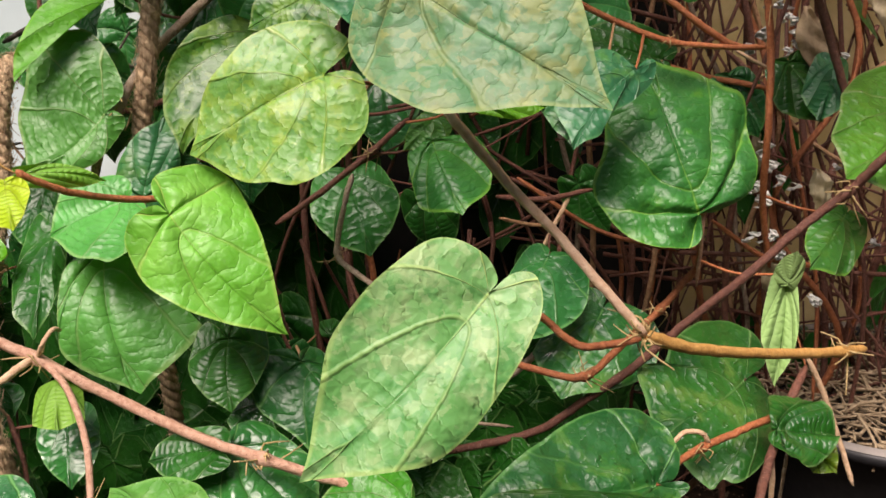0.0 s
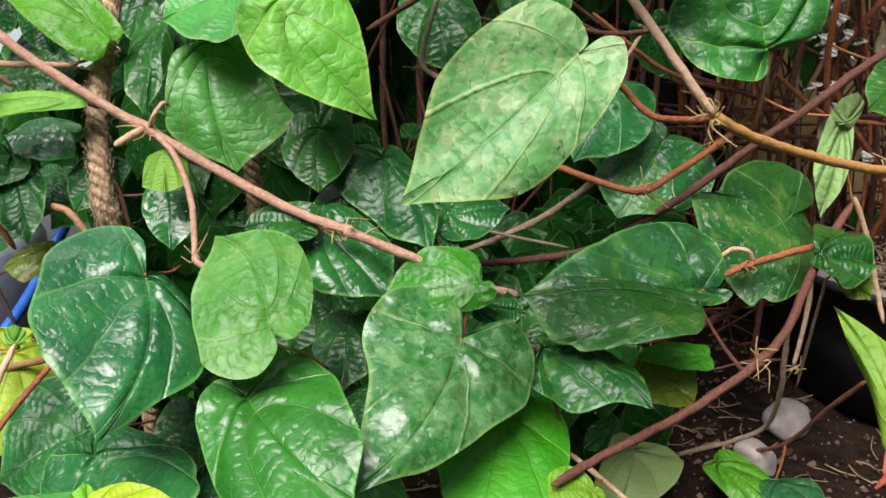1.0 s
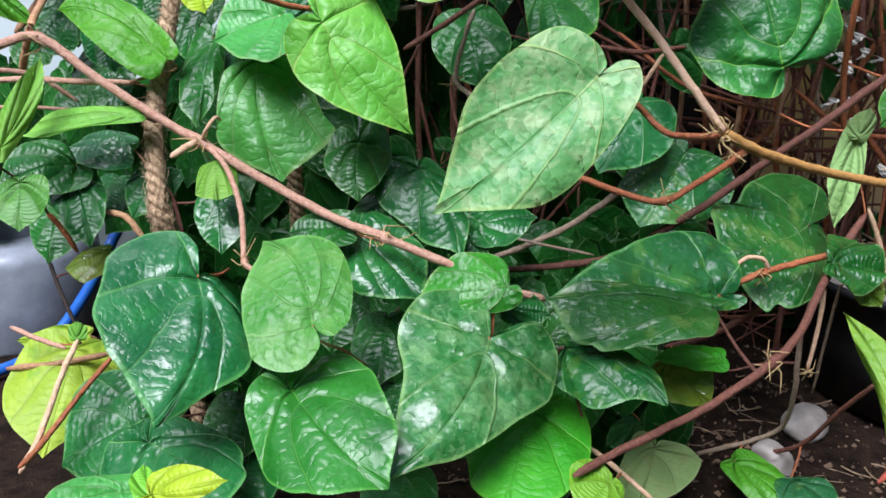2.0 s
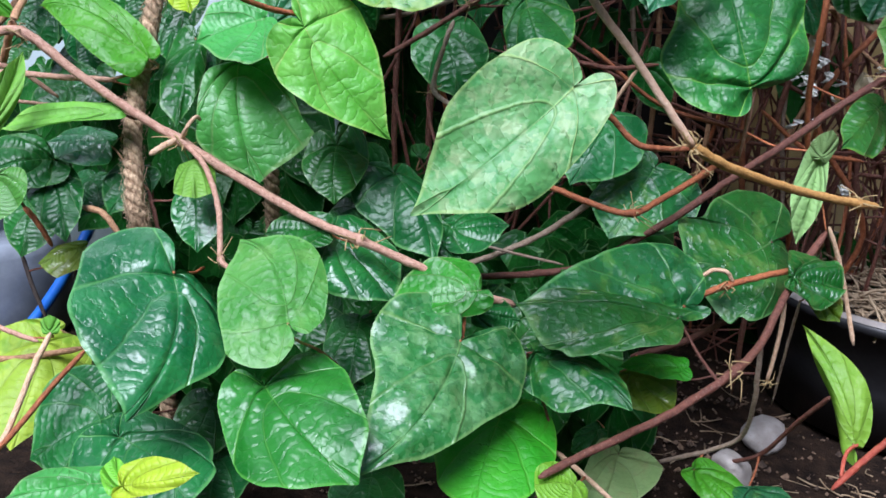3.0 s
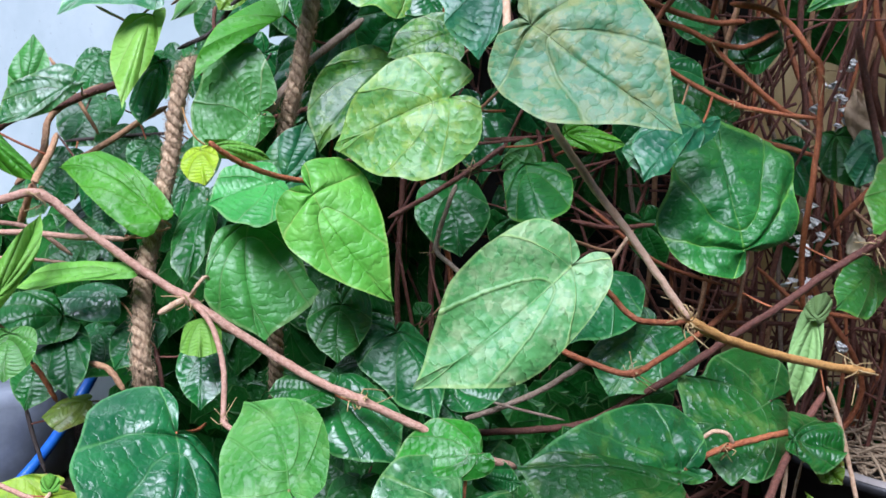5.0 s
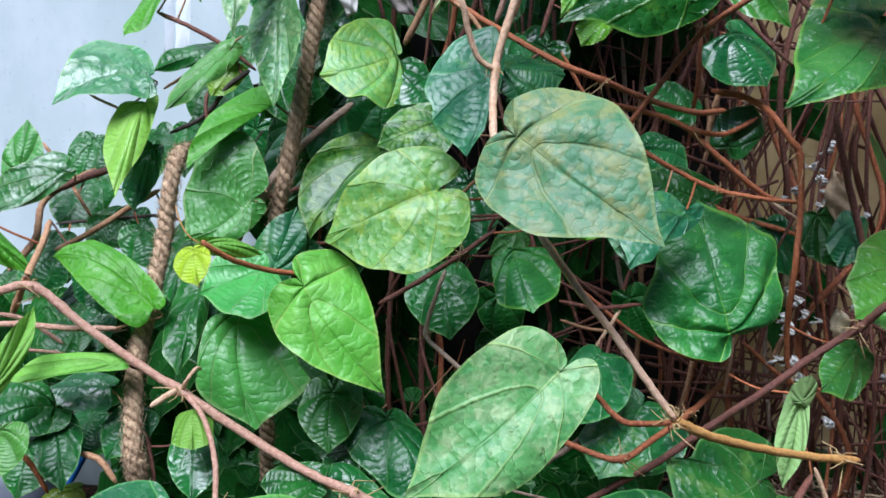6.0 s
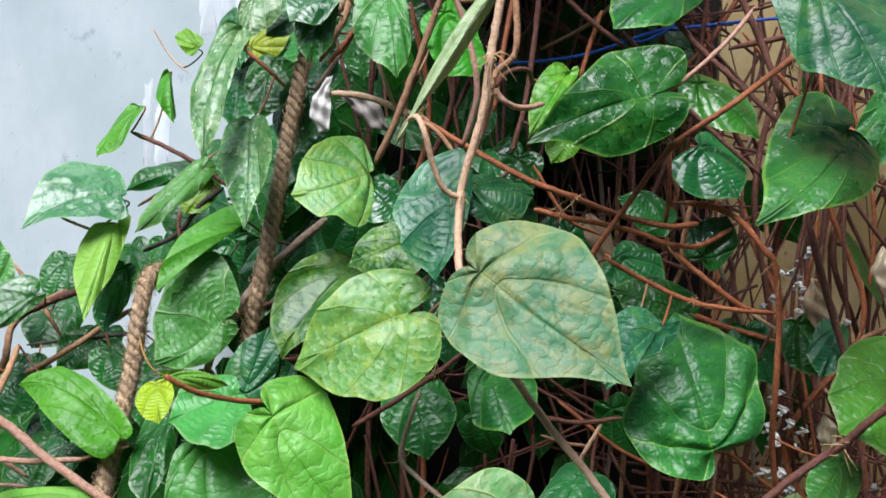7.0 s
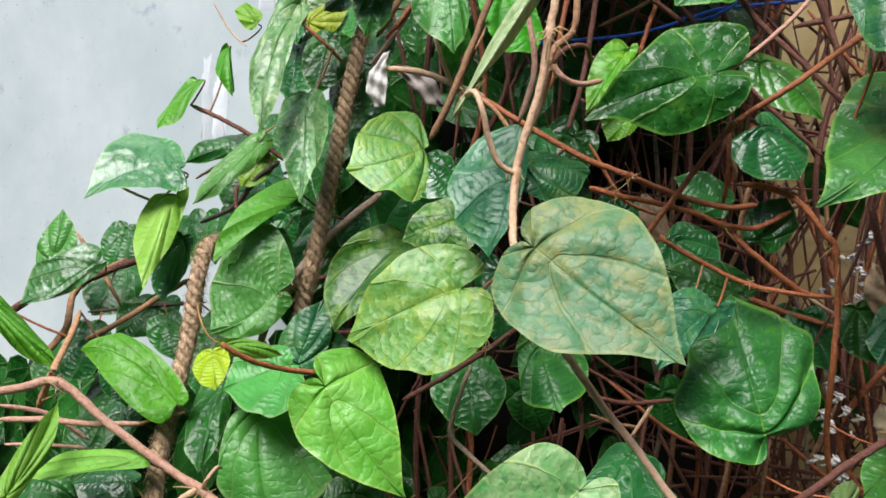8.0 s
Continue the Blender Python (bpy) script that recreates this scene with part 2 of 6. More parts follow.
def plain_material(name, low, high, rough=0.6, scale=60.0, stretch=(1, 1, 1), bump=0.75, depth=0.002, spots=None, spot_from=0.62, metal=0.0, coat=0.0, spec=0.45, grit=None):
    """A surface of two tones in noise at two scales, with relief and, if given, spots of a third tone."""
    m, t, p = nodes_of(name)
    at = add(t, "ShaderNodeTexCoord").outputs["Object"]
    vec = add(t, "ShaderNodeMapping", {"Vector": at, "Scale": stretch}).outputs[0]
    rnd = add(t, "ShaderNodeObjectInfo").outputs["Random"]
    a, b = noise_tex(t, vec, scale, 5, 0.6), noise_tex(t, vec, scale * 6, 4, 0.6)
    c = blend(t, ramp(t, a, 0.3, 0.7), rgb(low), rgb(high))
    c = blend(t, calc(t, "MULTIPLY", ramp(t, b, 0.4, 0.8), 0.4), c, rgb(low))
    if spots:
        c = blend(t, ramp(t, noise_tex(t, vec, scale * 2.2, 5, 0.7), spot_from, spot_from + 0.08), c, rgb(spots))
    if grit:
        c = blend(t, calc(t, "MULTIPLY", ramp(t, noise_tex(t, at, 150, 3), 0.66, 0.72), 0.55), c, rgb(grit))
    c = add(t, "ShaderNodeHueSaturation", {"Value": calc(t, "MULTIPLY_ADD", rnd, 0.4, 0.8), "Color": c}).outputs[0]
    h = calc(t, "ADD", a, calc(t, "MULTIPLY", b, 0.5))
    n = add(t, "ShaderNodeBump", {"Strength": bump, "Distance": depth, "Height": h}).outputs[0]
    for k, v in {"Base Color": c, "Roughness": calc(t, "MULTIPLY_ADD", b, 0.25, rough - 0.12), "Normal": n}.items():
        t.links.new(v, p.inputs[k])
    p.inputs["Metallic"].default_value, p.inputs["Coat Weight"].default_value = metal, coat
    p.inputs["Specular IOR Level"].default_value = spec
    return m


STEM = {
    "pink": plain_material("stem_pink_brown", (0.50, 0.26, 0.17), (0.70, 0.44, 0.31), 0.5, 320, spots=(0.24, 0.10, 0.05), spot_from=0.58),
    "red": plain_material("stem_red_brown", (0.30, 0.085, 0.030), (0.48, 0.17, 0.065), 0.48, 320, spots=(0.17, 0.06, 0.03), spot_from=0.58),
    "brightred": plain_material("stem_bright_red", (0.36, 0.055, 0.03), (0.50, 0.12, 0.065), 0.45, 320),
    "darkred": plain_material("stem_dark_red", (0.11, 0.040, 0.026), (0.21, 0.080, 0.050), 0.55, 360, spots=(0.42, 0.29, 0.22), spot_from=0.60),
    "brown": plain_material("stem_brown", (0.34, 0.17, 0.08), (0.52, 0.31, 0.16), 0.6, 320, spots=(0.15, 0.07, 0.035), spot_from=0.58),
    "tan": plain_material("stem_tan", (0.56, 0.35, 0.20), (0.74, 0.53, 0.34), 0.55, 320, spots=(0.36, 0.20, 0.11), spot_from=0.58),
    # blush is lightened to offset the shadow of the leaf above it
    "blush": plain_material("stem_pink_brown_lightened", (0.72, 0.46, 0.29), (0.85, 0.62, 0.43), 0.5, 320, spots=(0.48, 0.25, 0.15), spot_from=0.61),
    "olive": plain_material("stem_olive_tan", (0.42, 0.21, 0.055), (0.56, 0.32, 0.095), 0.5, 320, spots=(0.26, 0.12, 0.04), spot_from=0.58),
    "grey": plain_material("stem_grey_brown", (0.28, 0.20, 0.13), (0.44, 0.34, 0.25), 0.65, 320, spots=(0.14, 0.09, 0.06), spot_from=0.56),
    "black": plain_material("stem_black_brown", (0.035, 0.025, 0.02), (0.07, 0.05, 0.04), 0.6, 320),
}
WHISKER = plain_material("dry_root_fibre", (0.36, 0.25, 0.10), (0.52, 0.38, 0.18), 0.7, 200)
COIR = plain_material("coir_fibre", (0.31, 0.20, 0.11), (0.64, 0.47, 0.29), 0.85, 420, (1, 1, 0.35), 0.8, 0.002, (0.22, 0.14, 0.09), 0.62)
SHEET = plain_material("grey_painted_sheet", (0.48, 0.58, 0.58), (0.60, 0.69, 0.69), 0.40, 9, (1, 1, 0.75), 0.2, 0.001, (0.40, 0.48, 0.51), 0.62, coat=0.2, grit=(0.26, 0.30, 0.30))
CREAM = plain_material("cream_plaster", (0.66, 0.50, 0.20), (0.84, 0.68, 0.34), 0.75, 14, (1, 1, 1), 0.5, 0.002, (0.36, 0.25, 0.11), 0.62)
BRICKY = plain_material("light_blocking_plaster", (0.10, 0.085, 0.07), (0.16, 0.135, 0.11), 0.85, 8, (1, 1, 1), 0.4, 0.003)
# coloured near black to stand for the deep shade inside the thicket
SHADEWALL = plain_material("deep_shade_plaster", (0.010, 0.008, 0.006), (0.020, 0.016, 0.012), 0.85, 14, (1, 1, 1), 0.5, 0.003)
SOIL = plain_material("black_potting_soil", (0.008, 0.005, 0.0035), (0.030, 0.018, 0.011), 0.95, 55, (1, 1, 1), 1.0, 0.006, (0.10, 0.060, 0.032), 0.62, spec=0.12)
GRIT = plain_material("soil_crumbs", (0.03, 0.02, 0.014), (0.20, 0.13, 0.08), 0.9, 60)
POT = plain_material("black_plastic", (0.012, 0.012, 0.013), (0.022, 0.022, 0.024), 0.45, 40, bump=0.2)
LITTER = plain_material("dry_straw", (0.26, 0.18, 0.10), (0.52, 0.40, 0.25), 0.75, 120, spots=(0.60, 0.52, 0.40), spot_from=0.6)
DRYLEAF = plain_material("dry_leaf", (0.22, 0.15, 0.08), (0.40, 0.30, 0.18), 0.7, 60, spots=(0.14, 0.09, 0.05))
SHEEN_WHITE = plain_material("sheen_streak_white", (0.62, 0.70, 0.72), (0.74, 0.80, 0.81), 0.35, 40, bump=0.2)
PALELEAF = plain_material("pale_dead_leaf", (0.42, 0.34, 0.20), (0.68, 0.58, 0.38), 0.35, 60, coat=0.5)
GREYLEAF = plain_material("grey_dead_leaf", (0.20, 0.18, 0.16), (0.32, 0.29, 0.26), 0.7, 40, depth=0.0006)
SHELL = plain_material("white_pebble", (0.36, 0.32, 0.28), (0.55, 0.51, 0.46), 0.6, 40, spots=(0.36, 0.30, 0.26), spot_from=0.6)
PLASTIC_FLECK = plain_material("cloudy_plastic_and_light_flecks", (0.66, 0.66, 0.62), (0.80, 0.79, 0.74), 0.55, 30, bump=0.15, depth=0.0006)
BLUE = plain_material("blue_nylon_cord", (0.012, 0.08, 0.40), (0.03, 0.15, 0.60), 0.45, 200)
HOSE = plain_material("blue_hose", (0.015, 0.10, 0.45), (0.03, 0.16, 0.55), 0.35, 60, bump=0.1)
DRUM = plain_material("grey_plastic_drum", (0.16, 0.18, 0.21), (0.24, 0.27, 0.31), 0.4, 30, bump=0.15, coat=0.2)


# ---- building blocks ----
def part(name, mesh, material, parent=None, label=""):
    """Links a mesh as one object, under a thing or part if given; its origin is moved from the world to the parent's."""
    ob = new(name, mesh)
    mesh.materials.append(material)
    if parent:
        ob.parent = parent
    return tagged(ob, label) if label else ob


def mesh_of(name, verts, faces, smooth=True, uv=None, veins=None):
    me = bpy.data.meshes.new(name)
    me.from_pydata([tuple(map(float, v)) for v in verts], [], faces)
    for title, data in (("UVMap", uv), ("veins", veins)):
        if data is None:
            continue
        layer = me.uv_layers.new(name=title)
        loops = np.empty(len(me.loops), dtype=np.int32)
        me.loops.foreach_get("vertex_index", loops)
        layer.data.foreach_set("uv", np.asarray(data, dtype=np.float32)[loops].ravel())
    if smooth:
        me.polygons.foreach_set("use_smooth", [True] * len(me.polygons))
    me.update()
    return me


def spline(knots, n):
    """n + 1 places evenly along a smooth curve through the knots."""
    k = np.asarray(knots, float)
    k = np.vstack([2 * k[0] - k[1], k, 2 * k[-1] - k[-2]])
    x = np.linspace(0, len(k) - 3 - 1e-9, n + 1)
    i = x.astype(int)
    f = (x - i)[:, None]
    a, b, c, d = k[i], k[i + 1], k[i + 2], k[i + 3]
    return 0.5 * (2 * b + (c - a) * f + (2 * a - 5 * b + 4 * c - d) * f**2 + (3 * b - a - 3 * c + d) * f**3)


def tube(line, radii, sides=9, rough=0.0, seed=0):
    """Verts and faces of a round, slightly uneven tube with closed ends."""
    line = np.asarray(line, float)
    ahead = np.gradient(line, axis=0)
    ahead /= np.linalg.norm(ahead, axis=1)[:, None] + 1e-12
    side = np.cross(ahead, (0.31, 0.17, 0.93))
    side /= np.linalg.norm(side, axis=1)[:, None] + 1e-12
    up = np.cross(side, ahead)
    ang = np.linspace(0, 2 * np.pi, sides, endpoint=False)
    rng = np.random.default_rng(seed)
    r = np.broadcast_to(radii, len(line))[:, None] * (1 + rough * rng.normal(size=(len(line), sides)))
    ring = line[:, None] + r[..., None] * (np.cos(ang)[None, :, None] * side[:, None] + np.sin(ang)[None, :, None] * up[:, None])
    verts = np.vstack([ring.reshape(-1, 3), line[:1], line[-1:]])
    n, s = len(line), sides
    faces = [(i * s + j, i * s + (j + 1) % s, (i + 1) * s + (j + 1) % s, (i + 1) * s + j) for i in range(n - 1) for j in range(s)]
    faces += [(n * s, (j + 1) % s, j) for j in range(s)] + [(n * s + 1, (n - 1) * s + j, (n - 1) * s + (j + 1) % s) for j in range(s)]
    return verts, faces


made = {"leaf": 0, "stem": 0}
grown = []      # places along the stems, for the petioles


def plant(name, label, category):
    root = new(name)
    root.empty_display_size = 0.02
    return tagged(root, label, category, "climbing vines")


def stem(parent, mat, radius, knots, nodes=(), name="stem"):
    made["stem"] += 1
    k = np.asarray(knots, float)
    n = 7 * (len(k) - 1)
    line = spline(k, n)
    radii = np.full(n + 1, radius) * np.linspace(1.03, 0.95, n + 1)
    for q in nodes:
        radii = radii * (1 + 0.42 * np.exp(-(((np.arange(n + 1) - q * 7) * np.linalg.norm(k[-1] - k[0]) / n / (1.5 * radius)) ** 2)))
    radii[[0, 1, -2, -1]] *= (0.45, 0.85, 0.85, 0.45)
    rng = np.random.default_rng(made["stem"])
    line = line + rng.normal(size=line.shape) * radius * 0.05
    v, f = tube(line, radii, 11, 0.055, made["stem"])
    ob = part(name, mesh_of(name, v, f), STEM[mat], parent)
    grown.extend(line[::2])
    # dry aerial roots at the joints
    for q in nodes:
        vs, fs = [], []
        for _ in range(11):
            d = rng.normal(size=3)
            d /= np.linalg.norm(d)
            a = line[min(q * 7, n)] + d * radius * 0.7
            ln = radius * rng.uniform(1.3, 4.2)
            bend = rng.normal(size=3) * ln * 0.7 + (0, 0, -ln * 0.3)
            tv, tf = tube(spline([a, a + d * ln * 0.55, a + d * ln + bend], 4), np.linspace(0.24, 0.12, 5) * radius, 5)
            fs += [tuple(i + len(vs) for i in face) for face in tf]
            vs += list(tv)
        tagged(part("aerial_root", mesh_of("aerial_root", vs, fs), WHISKER, ob), kind="stuff")
    return ob


def outline(wide_at, lobe, spread, full, point, n=54, sinus=0.14):
    """Half of a heart-shaped blade: how far along and how wide, from the notch at the stalk round the lobe to the tip."""
    r = 1 - wide_at
    return spline([(0, 0.0), (-0.72 * lobe, sinus * spread), (-lobe, spread), (0.2 * wide_at - 0.62 * lobe, 0.3 * spread + 0.7), (wide_at, 1.0),
                   (wide_at + 0.35 * r, full), (wide_at + 0.65 * r, point), (wide_at + 0.87 * r, 0.32 * point), (1.0, 0.0)], n)


def leaf(parent, mat, base, tip, left, right, lobe=0.2, spread=0.5, full=0.86, point=0.56, sway=0.0, sinus=0.14, bump=1.0, wave=0.03, arch=0.05, fold=0.015, cup=0.05, stalk=True):
    """A heart-shaped leaf between its stalk's end, its tip and its two widest points, quilted between the ribs.
    lobe, spread and full may differ from side to side; sway bends the rib within the blade."""
    made["leaf"] += 1
    rng = np.random.default_rng(1000 + made["leaf"])
    base, tip, left, right = (np.asarray(q, float) for q in (base, tip, left, right))
    axis = tip - base
    size = np.linalg.norm(axis)
    normal = np.cross(axis, right - left)
    normal /= np.linalg.norm(normal)
    if normal[1] > 0:
        normal = -normal
    cols = 18
    v = np.linspace(-1, 1, 2 * cols + 1)[None, :]
    w = np.abs(v)
    rows = 55
    s = np.linspace(0, 1, rows)[:, None]
    rib = s**6
    along, wide, place = np.empty((rows, v.size)), np.empty((rows, v.size)), np.empty((rows, v.size, 3))
    across = (right - left) / np.linalg.norm(right - left)
    ph = rng.uniform(0, 6.28, 8)
    for side, point_at in ((0, left), (1, right)):
        pick = (v[0] < 0) if side == 0 else (v[0] >= 0)
        f = (point_at - base) @ axis / size**2
        reach = point_at - base - f * axis
        lo, sp, fu = (q[side] if isinstance(q, tuple) else q for q in (lobe, spread, full))
        edge = outline(f, lo if isinstance(lobe, tuple) else 1.15 * lo, sp, fu, point, rows - 1, sinus)
        ww = w[:, pick]
        bow = ww ** (1 + 1.0 * np.clip(3 * s - 0.9, 0, 1))
        along[:, pick] = rib * (1 - bow) + edge[:, :1] * bow
        ruffle = 1 + 0.018 * np.sin(9 * s + ph[0] + side) + 0.010 * np.sin(23 * s + ph[1]) + 0.006 * np.sin(51 * s + ph[2])
        wide[:, pick] = edge[:, 1:] * ww * ruffle
        place[:, pick] = along[:, pick, None] * axis + wide[:, pick, None] * reach
    u = np.clip(along, 0, 1)
    place = place + (sway * size * 4 * u * (1 - u))[..., None] * across
    body = np.sin(np.pi * np.clip(s, 0, 1)) ** 0.5
    # side veins leave the foot of the rib and run out to the margin; the blade is puffed between them
    fan = 4.2 * s + 0.06 * np.sin(3.1 * v + 4 * s + ph[0]) * w
    cross = np.linalg.norm(place, axis=2) / size / 0.085 + 0.15 * np.sin(12 * s + ph[2] + 2 * np.sign(v)) * np.clip(6 * w, 0, 1)
    quilt = np.abs(np.sin(np.pi * fan)) ** 0.75 * np.clip(7 * w, 0, 1) ** 0.8 * body * np.clip(1.15 - w, 0, 1) ** 0.7
    high = 0.026 * bump * quilt * np.clip(1.02 - s, 0, 1) ** 0.4
    high = high - fold * (1 - w) ** 2 * body
    high = high - cup * wide**2 * rng.uniform(0.2, 1.5)
    high = high + arch * 4 * u * (1 - u) - arch * 1.2 * np.clip(-along, 0, 1)
    high = high + wave * w**2.5 * body * np.sin(2 * np.pi * 1.9 * s + ph[3] + np.sign(v) * ph[4])
    high = high + 0.022 * np.sin(4.2 * along + 3.1 * wide * np.sign(v) + ph[5]) * body
    off = rng.uniform(0, 40, 3)
    scale = 2.34 / max(size, 0.05)
    pucker = np.array([noise.noise(Vector(q * scale * 2.2 + off)) + 0.45 * noise.noise(Vector(q * scale * 5.0 - off)) for q in place.reshape(-1, 3)]).reshape(along.shape)
    high = high + 0.026 * bump * pucker * body
    pts = place + (high * size)[..., None] * normal
    m = 2 * cols + 1
    grid = np.arange(rows * m).reshape(rows, m)
    faces = np.stack([grid[:-1, :-1], grid[:-1, 1:], grid[1:, 1:], grid[1:, :-1]], -1).reshape(-1, 4)
    uv = np.stack([np.broadcast_to(s, (rows, m)), np.broadcast_to(v / 2 + 0.5, (rows, m))], -1).reshape(-1, 2)
    ob = part("leaf", mesh_of("leaf", pts.reshape(-1, 3), [tuple(map(int, f)) for f in faces], uv=uv, veins=np.stack([fan, cross], -1).reshape(-1, 2)), LEAF[mat], parent)
    ob.location = base
    if stalk:
        near = np.asarray(grown)
        gap = np.linalg.norm(near - base, axis=1) + np.where((near - base) @ normal > -0.001, 0.08, 0)
        end = near[int(np.argmin(gap))]
        if gap.min() > 0.075:
            end = base - axis / size * 0.02 - normal * 0.05 + np.array([rng.normal() * 0.01, 0.04, 0.0])
        a = -0.5 * axis / size - 0.9 * normal
        way = [normal * -0.0015, a * min(0.012, 0.3 * np.linalg.norm(end - base)), (end - base) * 0.55 + np.array([0, 0.004, -0.004]), end - base]
        way = [q - normal * max(0.0, q @ normal + 0.004 * min(1, k)) for k, q in enumerate(way)]
        tv, tf = tube(spline(way, 12), np.linspace(0.9, 1.25, 13) * 0.0009 * (0.6 + size * 5), 7)
        part("petiole", mesh_of("petiole", tv, tf), STEM[rng.choice(["red", "darkred", "brown"])], ob)
    return ob


# ---- ground, walls ----
def ground_sheet():
    """Soil that is fine and lumpy near the vines and runs out flat to the horizon."""
    u = np.linspace(-1, 1, 181)
    g = 0.45 * np.sinh(u * 7.6) / np.sinh(7.6) * 900 + 0.9 * u
    x, y = np.meshgrid(g + 0.15, g + 0.75)
    near = np.exp(-((x - 0.15) ** 2 + (y - 0.75) ** 2) / 1.2)
    z = np.array([[noise.fractal((a * 9, b * 9, 0.3), 0.9, 2.0, 4) * 0.018 * c + noise.noise((a * 55, b * 55, 7.0)) * 0.005 * c for a, b, c in zip(p, q, r)]
                  for p, q, r in zip(x, y, near)])
    n = len(u)
    idx = np.arange(n * n).reshape(n, n)
    faces = np.stack([idx[:-1, :-1], idx[:-1, 1:], idx[1:, 1:], idx[1:, :-1]], -1).reshape(-1, 4)
    me = mesh_of("ground", np.stack([x, y, z], -1).reshape(-1, 3), [tuple(map(int, f)) for f in faces])
    tagged(part("ground", me, SOIL), "dark crumbly potting soil on the ground", "ground", kind="structure")


def slab(name, lo, hi, mat, label, category="wall", cuts=14, warp=0.002):
    """An upright wall with thickness, slightly uneven on its face."""
    bm = bmesh.new()
    bmesh.ops.create_cube(bm, size=1)
    bmesh.ops.subdivide_edges(bm, edges=bm.edges[:], cuts=cuts, use_grid_fill=True)
    lo, hi = Vector(lo), Vector(hi)
    for q in bm.verts:
        q.co = Vector([lo[i] + (q.co[i] + 0.5) * (hi[i] - lo[i]) for i in range(3)])
        q.co.y += warp * noise.noise(q.co * 4)
    me = bpy.data.meshes.new(name)
    bm.to_mesh(me)
    bm.free()
    return tagged(part(name, me, mat), label, category, kind="structure")


ground_sheet()
slab("wall_sheet", (-2.198, 1.02, -0.05), (-0.12, 1.05, 2.3), SHEET, "pale blue-grey painted metal sheet wall with faint stains", warp=0.002)
slab("wall_sheet_edge", (-0.118, 1.00, -0.05), (-0.09, 1.06, 2.3), SHEET, "folded grey edge of the painted sheet wall")
# the back wall's black is painted shade for the gaps between leaves
slab("wall_back", (-0.09, 1.12, -0.05), (0.345, 1.18, 2.3), SHADEWALL, "near-black wall standing for the deep shade behind the vines")
slab("wall_cream", (0.345, 1.10, -0.05), (2.398, 1.16, 2.3), CREAM, "weathered cream plaster wall behind the tangle of stems")
# three unseen walls added to block low sky light from front and sides
slab("wall_behind", (-2.6, -1.5, -0.05), (2.8, -1.4, 1.6), BRICKY, "unseen plain dark wall behind the camera, added to cut low light")
slab("wall_left", (-2.3, -1.39, -0.05), (-2.2, 1.01, 2.3), BRICKY, "unseen plain dark wall to the side, added to cut low light")
slab("wall_right", (2.4, -1.39, -0.05), (2.5, 1.09, 2.3), BRICKY, "unseen plain dark wall to the side, added to cut low light")


def smear(x, z, wide, tall, seed):
    """A white streak laid on the sheet wall to stand for its reflection, with a ragged outline and a little thickness.
    """
    a = np.linspace(0, 2 * np.pi, 40, endpoint=False)
    r = np.array([1 + 0.35 * noise.noise(Vector((3 * math.cos(q), 3 * math.sin(q), seed))) for q in a])
    cx, sz = np.sign(np.cos(a)) * np.abs(np.cos(a)) ** 0.4, np.sign(np.sin(a)) * np.abs(np.sin(a)) ** 0.6
    ring = np.stack([x + wide * r * cx, np.full(40, 1.0202), z + tall * r * sz], -1)
    inner = np.stack([x + (ring[:, 0] - x) * 0.8, np.full(40, 1.0192), z + (ring[:, 2] - z) * 0.92], -1)
    v = np.vstack([ring, inner, [(x, 1.0191, z)]])
    f = [(i, (i + 1) % 40, 40 + (i + 1) % 40, 40 + i) for i in range(40)] + [(40 + i, 40 + (i + 1) % 40, 80) for i in range(40)]
    tagged(part("paint_smear", mesh_of("paint_smear", v, f), SHEEN_WHITE), "white streak standing for a reflection on the grey wall", "paint smear", "paint smears")


# bright reflections of the sheet, put in as white shapes
smear(-0.340, 0.610, 0.007, 0.052, 0.3)
smear(-0.322, 0.598, 0.010, 0.040, 2.2)
smear(-0.264, 0.770, 0.014, 0.052, 2.9)
smear(-0.243, 0.775, 0.006, 0.050, 4.1)
smear(-0.226, 0.760, 0.006, 0.060, 5.3)

# ---- the vines ----
left_shoot = plant("climbing_vine", "climbing vine with a pink-brown stem and bright heart-shaped leaves", "vine")
mid_shoot = plant("climbing_vine", "climbing vine with a tan jointed stem and mottled grey-green leaves", "vine")
right_shoot = plant("climbing_vine", "climbing vine with a dark red woody stem and dark green leaves", "vine")
low_shoot = plant("climbing_vine", "glossy dark green heart-leaved vine growing low over the soil", "vine")
corner_shoot = plant("climbing_vine", "vine with tan twigs and a yellowing leaf beside a rope", "vine")
wall_shoot = plant("climbing_vine", "vine with shiny pale leaves in front of a grey wall", "vine")
high_shoot = plant("climbing_vine", "vine with mottled yellow-green leaves and tangled brown stems", "vine")
high_right_shoot = plant("climbing_vine", "vine with pink-brown stems and deep green quilted leaves", "vine")

# stems of the left shoot
stem(left_shoot, "pink", 0.0033, [(-0.3278, 0.5768, 0.3351), (-0.2724, 0.5679, 0.3474), (-0.2412, 0.5730, 0.3540), (-0.2000, 0.5735, 0.3271), (-0.1537, 0.5734, 0.2995), (-0.1247, 0.5728, 0.2848), (-0.0797, 0.5678, 0.2626), (-0.0261, 0.5577, 0.2404), (0.0165, 0.5493, 0.2288), (0.0578, 0.5512, 0.2134), (0.1063, 0.5560, 0.1941), (0.1281, 0.5668, 0.1854)], nodes=(2, 5, 8))
stem(left_shoot, "tan", 0.0025, [(-0.1247, 0.5728, 0.2848), (-0.1298, 0.5618, 0.2819), (-0.1364, 0.5510, 0.2770)])
